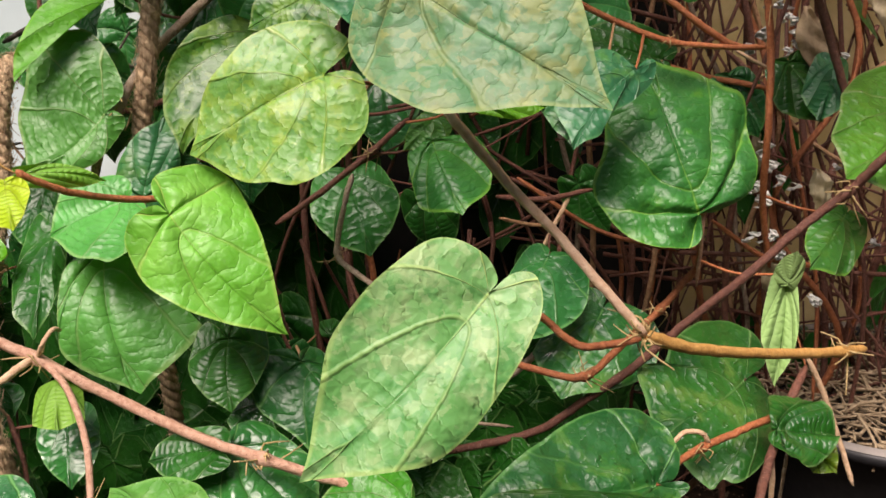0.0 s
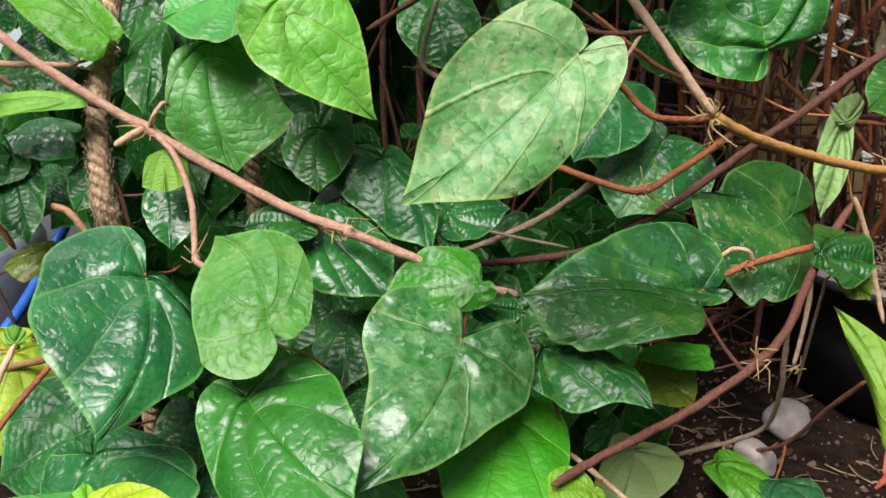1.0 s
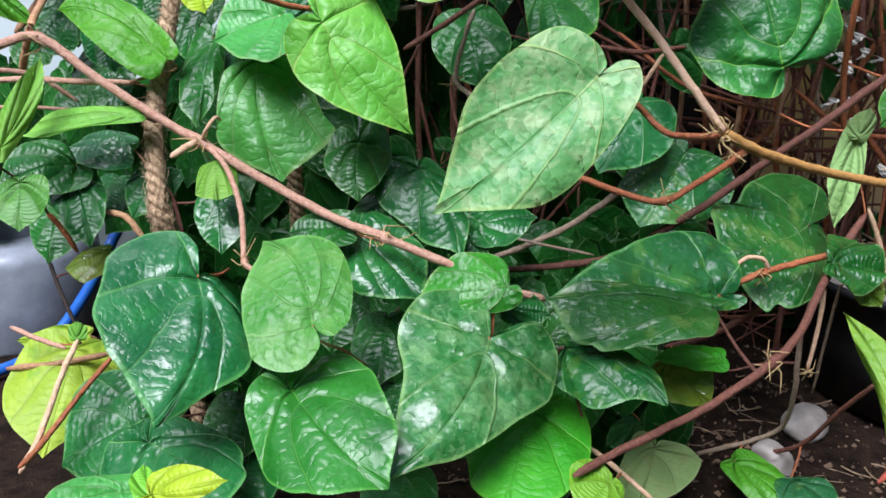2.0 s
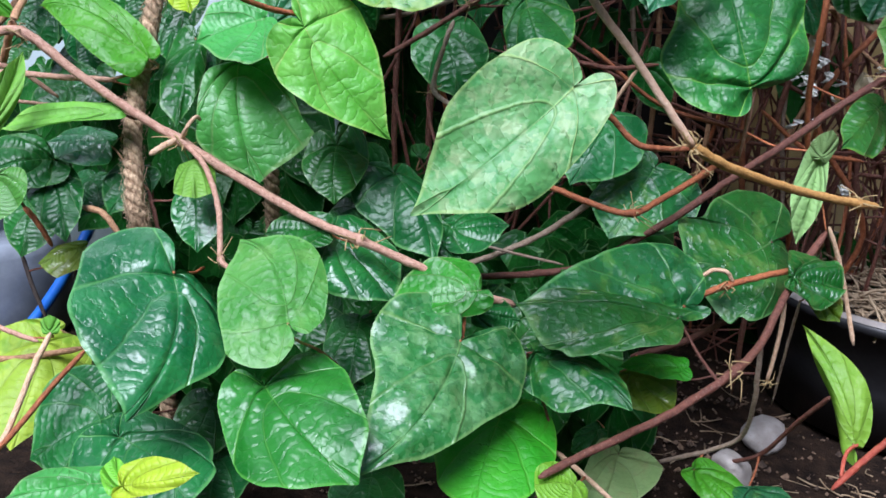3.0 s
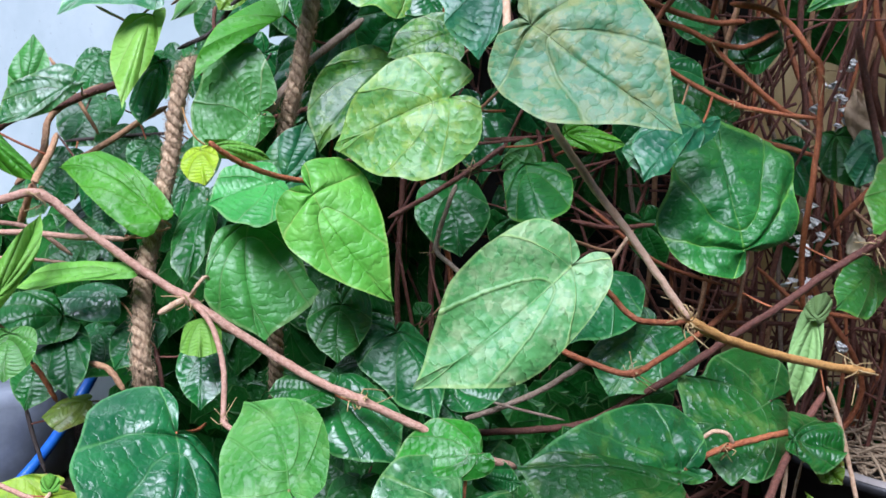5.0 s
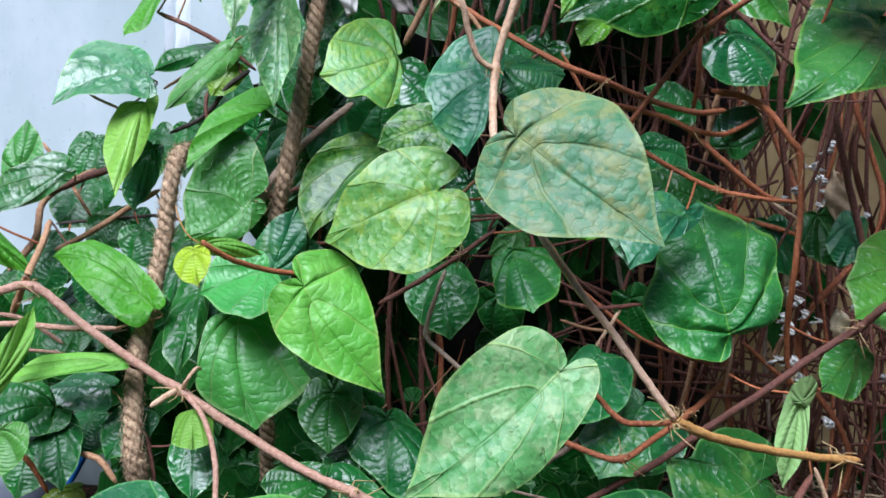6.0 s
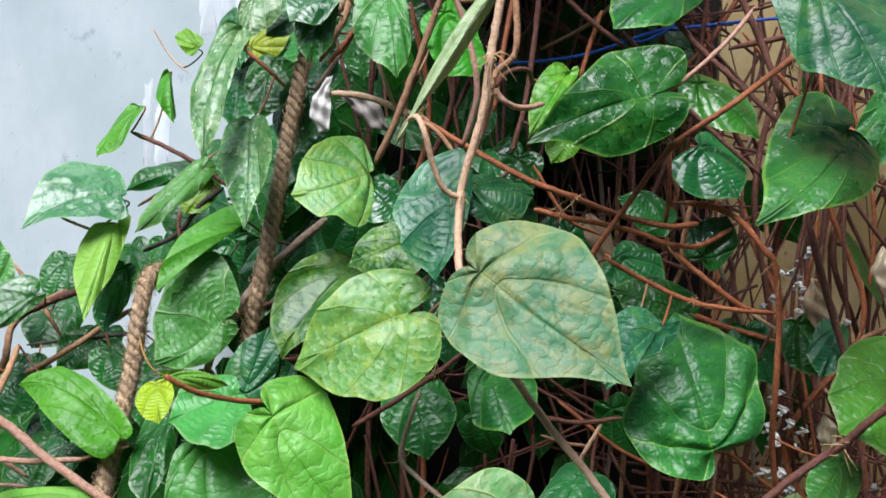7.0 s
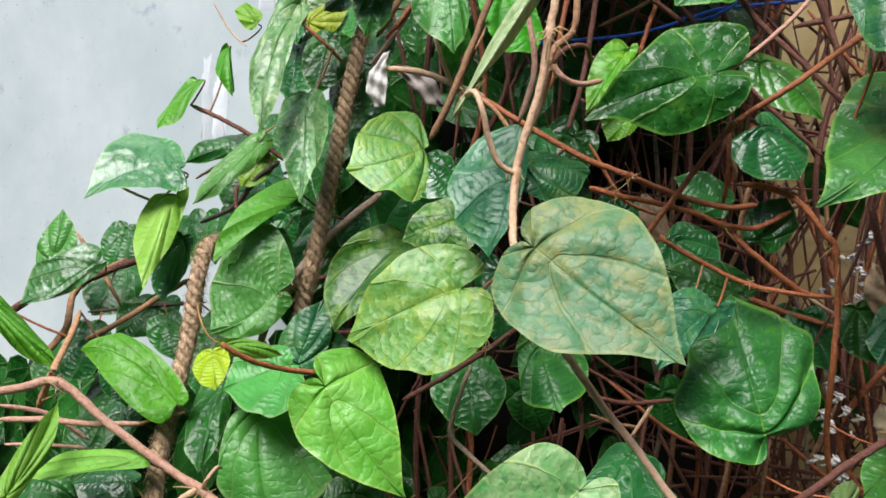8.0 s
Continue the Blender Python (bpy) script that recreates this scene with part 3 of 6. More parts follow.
stem(left_shoot, "tan", 0.0014, [(-0.1230, 0.5727, 0.2837), (-0.1160, 0.5673, 0.2943), (-0.1119, 0.5743, 0.3016), (-0.1121, 0.5849, 0.2982)])
stem(left_shoot, "pink", 0.0020, [(-0.1196, 0.5727, 0.2822), (-0.0986, 0.5572, 0.2705), (-0.0816, 0.5372, 0.2493), (-0.0743, 0.5218, 0.2299), (-0.0686, 0.5085, 0.2185), (-0.0596, 0.5032, 0.2143)], nodes=(4,))
stem(left_shoot, "red", 0.0020, [(-0.0371, 0.5834, 0.3773), (-0.0532, 0.5625, 0.3818), (-0.0675, 0.5350, 0.3908), (-0.0787, 0.5182, 0.4006), (-0.0839, 0.5125, 0.4065)])
stem(left_shoot, "olive", 0.0006, [(-0.0920, 0.5330, 0.4008), (-0.0995, 0.5282, 0.4068), (-0.1065, 0.5294, 0.4161), (-0.1133, 0.5362, 0.4266)])

# stems of the mid shoot
stem(mid_shoot, "tan", 0.0026, [(0.1247, 0.5303, 0.6623), (0.1204, 0.5281, 0.6304), (0.1184, 0.5270, 0.6144), (0.1145, 0.5279, 0.5811), (0.1056, 0.5267, 0.5454), (0.1025, 0.5263, 0.5267), (0.1035, 0.5143, 0.5028), (0.1078, 0.4987, 0.4795), (0.1222, 0.4898, 0.4507)], nodes=(2, 5))
stem(mid_shoot, "blush", 0.0023, [(0.1067, 0.5175, 0.4663), (0.1297, 0.4867, 0.4413), (0.1439, 0.4728, 0.4240), (0.1645, 0.4677, 0.3984), (0.1851, 0.4688, 0.3754), (0.2064, 0.4688, 0.3488), (0.2245, 0.4718, 0.3264)], nodes=(6,))
stem(mid_shoot, "olive", 0.0029, [(0.2245, 0.4718, 0.3264), (0.2401, 0.4846, 0.3168), (0.2641, 0.5055, 0.3057), (0.3074, 0.5433, 0.2896), (0.3502, 0.5770, 0.2778), (0.3681, 0.5937, 0.2731)], nodes=(0, 4))
stem(mid_shoot, "red", 0.0018, [(0.2224, 0.4710, 0.3248), (0.2087, 0.4640, 0.3251), (0.1956, 0.4555, 0.3271), (0.1866, 0.4559, 0.3323), (0.1774, 0.4552, 0.3411), (0.1540, 0.4405, 0.3584)])
stem(mid_shoot, "red", 0.0025, [(0.3088, 0.7589, 0.2880), (0.2876, 0.7314, 0.2761), (0.2683, 0.7112, 0.2630), (0.2339, 0.6641, 0.2512), (0.2076, 0.6300, 0.2444), (0.1814, 0.6346, 0.2466), (0.1484, 0.6433, 0.2550), (0.1086, 0.6715, 0.2613), (0.0684, 0.6862, 0.2925)], nodes=(2, 4))
stem(mid_shoot, "tan", 0.0019, [(0.1026, 0.5253, 0.5267), (0.0928, 0.5188, 0.5322), (0.0859, 0.5132, 0.5475), (0.0812, 0.5081, 0.5661), (0.0744, 0.5175, 0.5762), (0.0622, 0.5509, 0.5749), (0.0529, 0.5742, 0.5653)])
stem(mid_shoot, "brown", 0.0023, [(0.1171, 0.5515, 0.5984), (0.1202, 0.5525, 0.6095), (0.1322, 0.5553, 0.6247), (0.1302, 0.5568, 0.6652)])
stem(mid_shoot, "pink", 0.0020, [(0.1189, 0.5518, 0.5984), (0.1284, 0.5531, 0.5896), (0.1389, 0.5650, 0.5883), (0.1511, 0.5877, 0.5938)], nodes=(0,))
stem(mid_shoot, "pink", 0.0022, [(0.1026, 0.5673, 0.5548), (0.1111, 0.5696, 0.5742), (0.1189, 0.5518, 0.5984)])

# stems of the right shoot
stem(right_shoot, "darkred", 0.0031, [(0.4429, 0.6401, 0.4275), (0.4160, 0.6485, 0.3976), (0.3943, 0.6589, 0.3720), (0.3811, 0.6693, 0.3530), (0.3503, 0.6711, 0.3276), (0.3133, 0.6670, 0.2954), (0.2808, 0.6746, 0.2654), (0.2458, 0.6760, 0.2334), (0.2174, 0.6811, 0.2104), (0.1791, 0.6881, 0.1810), (0.1327, 0.6888, 0.1687), (0.0763, 0.6795, 0.1628)], nodes=(3,))
stem(right_shoot, "grey", 0.0027, [(0.1838, 0.7154, 0.2341), (0.1706, 0.7153, 0.2221), (0.1389, 0.7188, 0.1955), (0.1009, 0.7178, 0.1741), (0.0713, 0.7201, 0.1600)])
stem(right_shoot, "grey", 0.0013, [(0.0913, 0.7089, 0.1838), (0.1210, 0.7111, 0.1782), (0.1605, 0.7144, 0.1716)])
stem(right_shoot, "darkred", 0.0029, [(0.3606, 0.6748, 0.2310), (0.3446, 0.6564, 0.2122), (0.3226, 0.6159, 0.1924), (0.3022, 0.5752, 0.1714), (0.2804, 0.5430, 0.1619), (0.2430, 0.5251, 0.1367), (0.2133, 0.5073, 0.1256), (0.1809, 0.4890, 0.1141), (0.1566, 0.4635, 0.1103)], nodes=(4,))
stem(right_shoot, "red", 0.0025, [(0.3493, 0.6558, 0.2082), (0.3323, 0.6523, 0.2041), (0.3049, 0.6369, 0.2002), (0.2833, 0.6274, 0.1955), (0.2662, 0.6182, 0.1902), (0.2467, 0.6035, 0.1848)], nodes=(3,))
stem(right_shoot, "tan", 0.0017, [(0.2873, 0.6286, 0.1977), (0.2815, 0.6252, 0.2064), (0.2709, 0.6241, 0.2075), (0.2622, 0.6166, 0.2039)])
stem(right_shoot, "grey", 0.0019, [(0.3064, 0.5898, 0.1656), (0.3091, 0.5969, 0.1357), (0.3126, 0.6095, 0.1065), (0.3135, 0.6389, 0.0640), (0.2889, 0.6499, 0.0417), (0.2507, 0.6595, 0.0205)])
stem(right_shoot, "tan", 0.0017, [(0.3273, 0.6254, 0.1871), (0.3263, 0.6253, 0.1525), (0.3235, 0.6260, 0.1212)], nodes=(2,))
stem(right_shoot, "grey", 0.0013, [(0.3456, 0.6571, 0.1794), (0.3458, 0.6735, 0.1291), (0.3505, 0.7071, 0.0643)])
stem(right_shoot, "darkred", 0.0019, [(0.3596, 0.5823, 0.1351), (0.3483, 0.6117, 0.0979), (0.3351, 0.6561, 0.0417), (0.3113, 0.6863, 0.0129)])
stem(right_shoot, "brightred", 0.0021, [(0.3712, 0.4859, 0.1595), (0.3539, 0.4789, 0.1438), (0.3304, 0.4605, 0.1284)])
stem(right_shoot, "brightred", 0.0012, [(0.3381, 0.4725, 0.1298), (0.3435, 0.4868, 0.1398), (0.3537, 0.4990, 0.1410)])
stem(right_shoot, "tan", 0.0020, [(0.3682, 0.6966, 0.2301), (0.3830, 0.6991, 0.1972), (0.3962, 0.6997, 0.1588), (0.4032, 0.6926, 0.1323)])
stem(right_shoot, "red", 0.0018, [(0.2927, 0.6922, 0.3388), (0.2941, 0.7040, 0.3218), (0.2974, 0.7273, 0.2929), (0.2922, 0.7324, 0.2772)])
stem(right_shoot, "darkred", 0.0029, [(0.3213, 0.7103, 0.1571), (0.2952, 0.6915, 0.1412), (0.2581, 0.6712, 0.1253), (0.2221, 0.6632, 0.1146)])
stem(right_shoot, "pink", 0.0014, [(0.2939, 0.6919, 0.3396), (0.2947, 0.7020, 0.3144), (0.2952, 0.7207, 0.2765)])
stem(right_shoot, "brown", 0.0015, [(0.1961, 0.7630, 0.3161), (0.1765, 0.7608, 0.3175), (0.1540, 0.7597, 0.3235)])
stem(right_shoot, "tan", 0.0017, [(0.2080, 0.7610, 0.3390), (0.1934, 0.7518, 0.3150), (0.1835, 0.7547, 0.2943)])

# stems of the low shoot
stem(low_shoot, "tan", 0.0018, [(0.1651, 0.5244, 0.0968), (0.1844, 0.5139, 0.0881), (0.2109, 0.5024, 0.0729)])

# stems of the corner shoot
stem(corner_shoot, "tan", 0.0021, [(-0.2003, 0.4307, 0.0894), (-0.1965, 0.4524, 0.1070), (-0.1932, 0.4777, 0.1370), (-0.1912, 0.4994, 0.1554)])
stem(corner_shoot, "red", 0.0020, [(-0.1947, 0.4237, 0.0985), (-0.1930, 0.4462, 0.1025), (-0.1859, 0.4840, 0.1199), (-0.1780, 0.5215, 0.1356)])
stem(corner_shoot, "brown", 0.0025, [(-0.2687, 0.5240, 0.1142), (-0.2272, 0.5311, 0.1194), (-0.1901, 0.5385, 0.1277)])
stem(corner_shoot, "pink", 0.0019, [(-0.2611, 0.5248, 0.1484), (-0.2339, 0.5168, 0.1447), (-0.2048, 0.5050, 0.1450)])
stem(corner_shoot, "red", 0.0021, [(-0.2375, 0.5526, 0.2296), (-0.2317, 0.5595, 0.2151), (-0.2252, 0.5652, 0.1962)])
stem(corner_shoot, "brown", 0.0025, [(-0.2045, 0.5770, 0.2260), (-0.1843, 0.5688, 0.2247), (-0.1703, 0.5661, 0.2099)])
stem(corner_shoot, "darkred", 0.0017, [(-0.1568, 0.5878, 0.2407), (-0.1482, 0.5816, 0.2164), (-0.1442, 0.5759, 0.1959)])
stem(corner_shoot, "black", 0.0018, [(-0.2827, 0.6131, 0.1710), (-0.2710, 0.6067, 0.1447), (-0.2571, 0.6006, 0.1185)])
stem(corner_shoot, "pink", 0.0023, [(-0.2880, 0.5692, 0.3221), (-0.2500, 0.5760, 0.3237), (-0.2161, 0.5819, 0.3222), (-0.1880, 0.6070, 0.3191)])
stem(corner_shoot, "pink", 0.0019, [(-0.3016, 0.5874, 0.3275), (-0.2562, 0.5851, 0.3253), (-0.2308, 0.5988, 0.3040)])
stem(corner_shoot, "pink", 0.0015, [(-0.2828, 0.5693, 0.3030), (-0.2550, 0.5843, 0.3014), (-0.2305, 0.5986, 0.2974)])
stem(corner_shoot, "brown", 0.0028, [(-0.2772, 0.6017, 0.3239), (-0.2594, 0.5856, 0.3469), (-0.2478, 0.5782, 0.3646), (-0.2711, 0.6358, 0.3799), (-0.2881, 0.6740, 0.3924)])

# stems of the wall shoot
stem(wall_shoot, "darkred", 0.0036, [(-0.3889, 0.6959, 0.3699), (-0.3497, 0.7042, 0.3999), (-0.3098, 0.7119, 0.4144), (-0.2651, 0.7206, 0.4344), (-0.2292, 0.7478, 0.4448)])
stem(wall_shoot, "brown", 0.0031, [(-0.3221, 0.6660, 0.3468), (-0.3111, 0.6895, 0.3736), (-0.3145, 0.7107, 0.4065), (-0.2755, 0.7290, 0.4357)])
stem(wall_shoot, "brown", 0.0027, [(-0.3120, 0.7088, 0.3551), (-0.2676, 0.7179, 0.3827), (-0.2382, 0.7240, 0.4046), (-0.2228, 0.7477, 0.4187)])
stem(wall_shoot, "black", 0.0017, [(-0.3259, 0.7481, 0.3800), (-0.2784, 0.7568, 0.3874), (-0.2202, 0.7674, 0.3942)])
stem(wall_shoot, "brown", 0.0019, [(-0.3286, 0.7308, 0.4565), (-0.3063, 0.7333, 0.4258), (-0.2837, 0.7357, 0.3898)])
stem(wall_shoot, "darkred", 0.0021, [(-0.2343, 0.7632, 0.5816), (-0.1989, 0.7587, 0.5685), (-0.1629, 0.7541, 0.5515), (-0.1399, 0.7675, 0.5330)])
stem(wall_shoot, "tan", 0.0008, [(-0.2146, 0.7609, 0.6776), (-0.1977, 0.7627, 0.6519), (-0.1773, 0.7554, 0.6364)])
stem(wall_shoot, "black", 0.0023, [(-0.1451, 0.7666, 0.5328), (-0.1651, 0.7623, 0.5161), (-0.1887, 0.7670, 0.4886), (-0.2194, 0.7608, 0.4713)])
stem(wall_shoot, "red", 0.0018, [(-0.1200, 0.7460, 0.6551), (-0.1018, 0.7486, 0.6406), (-0.0864, 0.7607, 0.6248)])
stem(wall_shoot, "tan", 0.0013, [(-0.2624, 0.6936, 0.5014), (-0.2501, 0.7057, 0.4944), (-0.2424, 0.7170, 0.4896)])
stem(wall_shoot, "darkred", 0.0018, [(-0.1789, 0.7494, 0.5102), (-0.1797, 0.7486, 0.4945), (-0.1746, 0.7485, 0.4739)])
stem(wall_shoot, "tan", 0.0024, [(-0.0421, 0.8323, 0.6874), (-0.0571, 0.8077, 0.6505), (-0.0665, 0.7846, 0.6258)])

# stems of the high shoot
stem(high_shoot, "brown", 0.0032, [(-0.0395, 0.8143, 0.7268), (-0.0461, 0.8014, 0.6920), (-0.0626, 0.7865, 0.6523)])
stem(high_shoot, "red", 0.0027, [(-0.0223, 0.8376, 0.7269), (-0.0449, 0.8214, 0.6799), (-0.0674, 0.8056, 0.6446)])
stem(high_shoot, "grey", 0.0035, [(-0.0503, 0.7821, 0.5078), (-0.0724, 0.7671, 0.4860), (-0.0922, 0.7319, 0.4583), (-0.1072, 0.6972, 0.4256), (-0.1166, 0.6844, 0.4023), (-0.1246, 0.6816, 0.3733)], nodes=(3,))
stem(high_shoot, "brown", 0.0029, [(0.0121, 0.6936, 0.5550), (0.0264, 0.6872, 0.5826), (0.0356, 0.6848, 0.6063), (0.0498, 0.6840, 0.6462), (0.0666, 0.6790, 0.6944)])
stem(high_shoot, "tan", 0.0028, [(-0.0481, 0.7571, 0.6199), (-0.0085, 0.7435, 0.6155), (0.0251, 0.7286, 0.6032), (0.0539, 0.7026, 0.5917)])
stem(high_shoot, "tan", 0.0019, [(-0.0010, 0.7365, 0.6548), (0.0121, 0.7272, 0.6245), (0.0228, 0.7281, 0.6007)])
stem(high_shoot, "red", 0.0024, [(0.0446, 0.7011, 0.5946), (0.0893, 0.6876, 0.5698), (0.1361, 0.6744, 0.5456), (0.1741, 0.6713, 0.5320), (0.2154, 0.6820, 0.5180), (0.2509, 0.6931, 0.5120), (0.2739, 0.7074, 0.5151)], nodes=(0, 3))
stem(high_shoot, "red", 0.0022, [(0.1437, 0.6747, 0.5221), (0.1636, 0.6779, 0.5172), (0.1943, 0.6831, 0.5127), (0.2250, 0.6883, 0.5065), (0.2482, 0.7022, 0.4983), (0.2777, 0.7276, 0.4966), (0.3059, 0.7434, 0.5114)], nodes=(1, 4))
stem(high_shoot, "brown", 0.0019, [(0.0525, 0.6820, 0.5896), (0.0665, 0.6839, 0.5788), (0.0807, 0.6857, 0.5613)])
stem(high_shoot, "pink", 0.0022, [(0.0776, 0.6298, 0.6868), (0.0942, 0.6307, 0.6416), (0.1011, 0.6200, 0.6030), (0.0928, 0.6168, 0.5657)])
stem(high_shoot, "darkred", 0.0023, [(0.1403, 0.7230, 0.7049), (0.1362, 0.7197, 0.6488), (0.1313, 0.7170, 0.6066), (0.1218, 0.7135, 0.5666)])
stem(high_shoot, "red", 0.0021, [(0.1210, 0.6990, 0.6991), (0.1127, 0.6948, 0.6398), (0.1080, 0.6922, 0.5987)])
stem(high_shoot, "darkred", 0.0018, [(0.1122, 0.6324, 0.6090), (0.1218, 0.6347, 0.6219), (0.1356, 0.6474, 0.6261), (0.1394, 0.6681, 0.6185)])
stem(high_shoot, "darkred", 0.0022, [(0.0063, 0.6627, 0.3439), (0.0367, 0.6690, 0.3633), (0.0706, 0.6811, 0.3875), (0.0961, 0.6916, 0.4084)], nodes=(2,))
stem(high_shoot, "grey", 0.0019, [(0.0585, 0.6733, 0.3742), (0.0543, 0.6617, 0.3580), (0.0471, 0.6589, 0.3242), (0.0619, 0.6407, 0.3147), (0.0855, 0.6340, 0.2992)], nodes=(2,))
stem(high_shoot, "darkred", 0.0021, [(0.1520, 0.7493, 0.3422), (0.1861, 0.7551, 0.3378), (0.2246, 0.7621, 0.3428)])

# stems of the high right shoot
stem(high_right_shoot, "red", 0.0023, [(0.3969, 0.7469, 0.6835), (0.3377, 0.7042, 0.6443), (0.2871, 0.6630, 0.6038), (0.2476, 0.6740, 0.5735), (0.2184, 0.6730, 0.5325), (0.1910, 0.6815, 0.4896), (0.1753, 0.6976, 0.4563)], nodes=(1, 3))
stem(high_right_shoot, "darkred", 0.0024, [(0.2391, 0.7404, 0.7044), (0.2661, 0.7435, 0.6682), (0.3075, 0.7388, 0.6289), (0.3477, 0.7340, 0.5907)])
stem(high_right_shoot, "darkred", 0.0027, [(0.2937, 0.7094, 0.7059), (0.3130, 0.7110, 0.6670), (0.3327, 0.7124, 0.6192), (0.3401, 0.7335, 0.6085)])
stem(high_right_shoot, "darkred", 0.0022, [(0.1537, 0.7459, 0.7103), (0.1783, 0.7492, 0.6875), (0.2126, 0.7541, 0.6626)])
stem(high_right_shoot, "pink", 0.0018, [(0.2321, 0.6554, 0.6068), (0.2528, 0.6700, 0.6229), (0.2861, 0.6854, 0.6555), (0.3099, 0.7012, 0.6867)])
stem(high_right_shoot, "red", 0.0020, [(0.1925, 0.7622, 0.6951), (0.1822, 0.7589, 0.6607), (0.1763, 0.7567, 0.6362)])
stem(high_right_shoot, "darkred", 0.0019, [(0.2524, 0.7185, 0.6184), (0.2805, 0.7223, 0.5924), (0.3271, 0.7287, 0.5535)])
stem(high_right_shoot, "red", 0.0019, [(0.2480, 0.6953, 0.5715), (0.2499, 0.7042, 0.5364), (0.2486, 0.7131, 0.5139)])
stem(high_right_shoot, "red", 0.0026, [(0.2671, 0.7477, 0.5322), (0.2905, 0.7364, 0.5284), (0.3120, 0.7295, 0.5165), (0.3300, 0.7266, 0.4946), (0.3396, 0.7277, 0.4814), (0.3452, 0.7317, 0.4356), (0.3457, 0.7345, 0.3844), (0.3515, 0.7634, 0.3263), (0.3634, 0.7834, 0.2726)], nodes=(4,))
stem(high_right_shoot, "red", 0.0024, [(0.2448, 0.7118, 0.5001), (0.2773, 0.7164, 0.4742), (0.3107, 0.7262, 0.4502), (0.3302, 0.7344, 0.4427)])
stem(high_right_shoot, "red", 0.0021, [(0.2008, 0.7033, 0.4846), (0.2425, 0.7148, 0.4633), (0.2745, 0.7189, 0.4506), (0.3110, 0.7261, 0.4452), (0.3437, 0.7368, 0.4432)], nodes=(2,))
stem(high_right_shoot, "brown", 0.0024, [(0.2754, 0.7594, 0.5337), (0.2697, 0.7571, 0.5047), (0.2683, 0.7559, 0.4855)])
stem(high_right_shoot, "darkred", 0.0030, [(0.3699, 0.7550, 0.5187), (0.3836, 0.7554, 0.4727), (0.4015, 0.7560, 0.4175), (0.4134, 0.7564, 0.3807)])
stem(high_right_shoot, "red", 0.0012, [(0.3475, 0.6748, 0.6314), (0.3357, 0.6809, 0.5859), (0.3231, 0.6871, 0.5475)])
stem(high_right_shoot, "tan", 0.0013, [(0.3231, 0.7433, 0.4422), (0.3420, 0.7461, 0.4313), (0.3514, 0.7476, 0.4271)])

# leaves of the left shoot
leaf(left_shoot, "bright", (-0.0312, 0.5733, 0.3702), (0.0335, 0.5679, 0.2977), (0.0038, 0.5986, 0.3837), (-0.0394, 0.5544, 0.3367), lobe=(0.22, 0.12), spread=(0.27, 0.51), full=(0.80, 0.79), point=0.48, sway=0.053, bump=1.2)
leaf(left_shoot, "mid", (-0.0792, 0.6311, 0.3706), (-0.1264, 0.6146, 0.3502), (-0.1136, 0.6318, 0.3807), (-0.0705, 0.5826, 0.3440), lobe=(0.09, 0.16), spread=(0.45, 0.51), full=(0.95, 0.85), point=0.66, sway=0.009)
leaf(left_shoot, "mid", (-0.0989, 0.6292, 0.3379), (-0.0704, 0.5922, 0.2525), (-0.0381, 0.6208, 0.2998), (-0.1142, 0.6010, 0.2978), lobe=(0.00, 0.00), spread=(0.26, 0.39), full=(1.08, 1.08), point=0.68, sway=0.074, bump=.8)
leaf(left_shoot, "dark", (-0.0161, 0.6088, 0.2832), (-0.0090, 0.5789, 0.2447), (0.0095, 0.6143, 0.2704), (-0.0376, 0.5963, 0.2704), lobe=(0.41, 0.26), spread=(0.38, 0.52), full=(0.82, 0.85), point=0.57, sway=0.044)
leaf(left_shoot, "dark", (0.0266, 0.6189, 0.2627), (0.0680, 0.5779, 0.2080), (0.0526, 0.6223, 0.2514), (0.0007, 0.5956, 0.2377), lobe=(0.10, 0.22), spread=(0.50, 0.47), full=(0.79, 0.75), point=0.56, sway=-0.049)
leaf(left_shoot, "yellow", (-0.0870, 0.5061, 0.4010), (-0.0771, 0.4898, 0.3801), (-0.0970, 0.4994, 0.3900), (-0.0742, 0.5049, 0.3960), lobe=(0.16, 0.12), spread=(0.46, 0.49), full=(0.84, 0.86), point=0.60, sway=-0.012, bump=.3)
leaf(left_shoot, "bright", (-0.0878, 0.5265, 0.4028), (-0.0543, 0.5492, 0.3943), (-0.0761, 0.5350, 0.4049), (-0.0781, 0.5322, 0.3918), lobe=(0.14, 0.15), spread=(0.49, 0.50), full=(0.86, 0.88), point=0.60, sway=-0.053, bump=.3)
leaf(left_shoot, "dark", (-0.1403, 0.6454, 0.3511), (-0.1343, 0.5912, 0.2900), (-0.1594, 0.6214, 0.3228), (-0.1275, 0.6285, 0.3280), lobe=(0.14, 0.15), spread=(0.49, 0.50), full=(0.85, 0.90), point=0.68, sway=0.013)
leaf(left_shoot, "deep_blue", (-0.1396, 0.6626, 0.3409), (-0.1337, 0.6343, 0.3044), (-0.1478, 0.6468, 0.3219), (-0.1256, 0.6500, 0.3230), lobe=0.07)

# leaves of the mid shoot
leaf(mid_shoot, "mottled", (0.1555, 0.4316, 0.3597), (0.0772, 0.4012, 0.2910), (0.1114, 0.4255, 0.3731), (0.1513, 0.4118, 0.3183), lobe=(0.09, 0.17), spread=(0.38, 0.34), full=(0.95, 0.97), point=0.53, sway=0.033, bump=.7, fold=-.01, stalk=False)
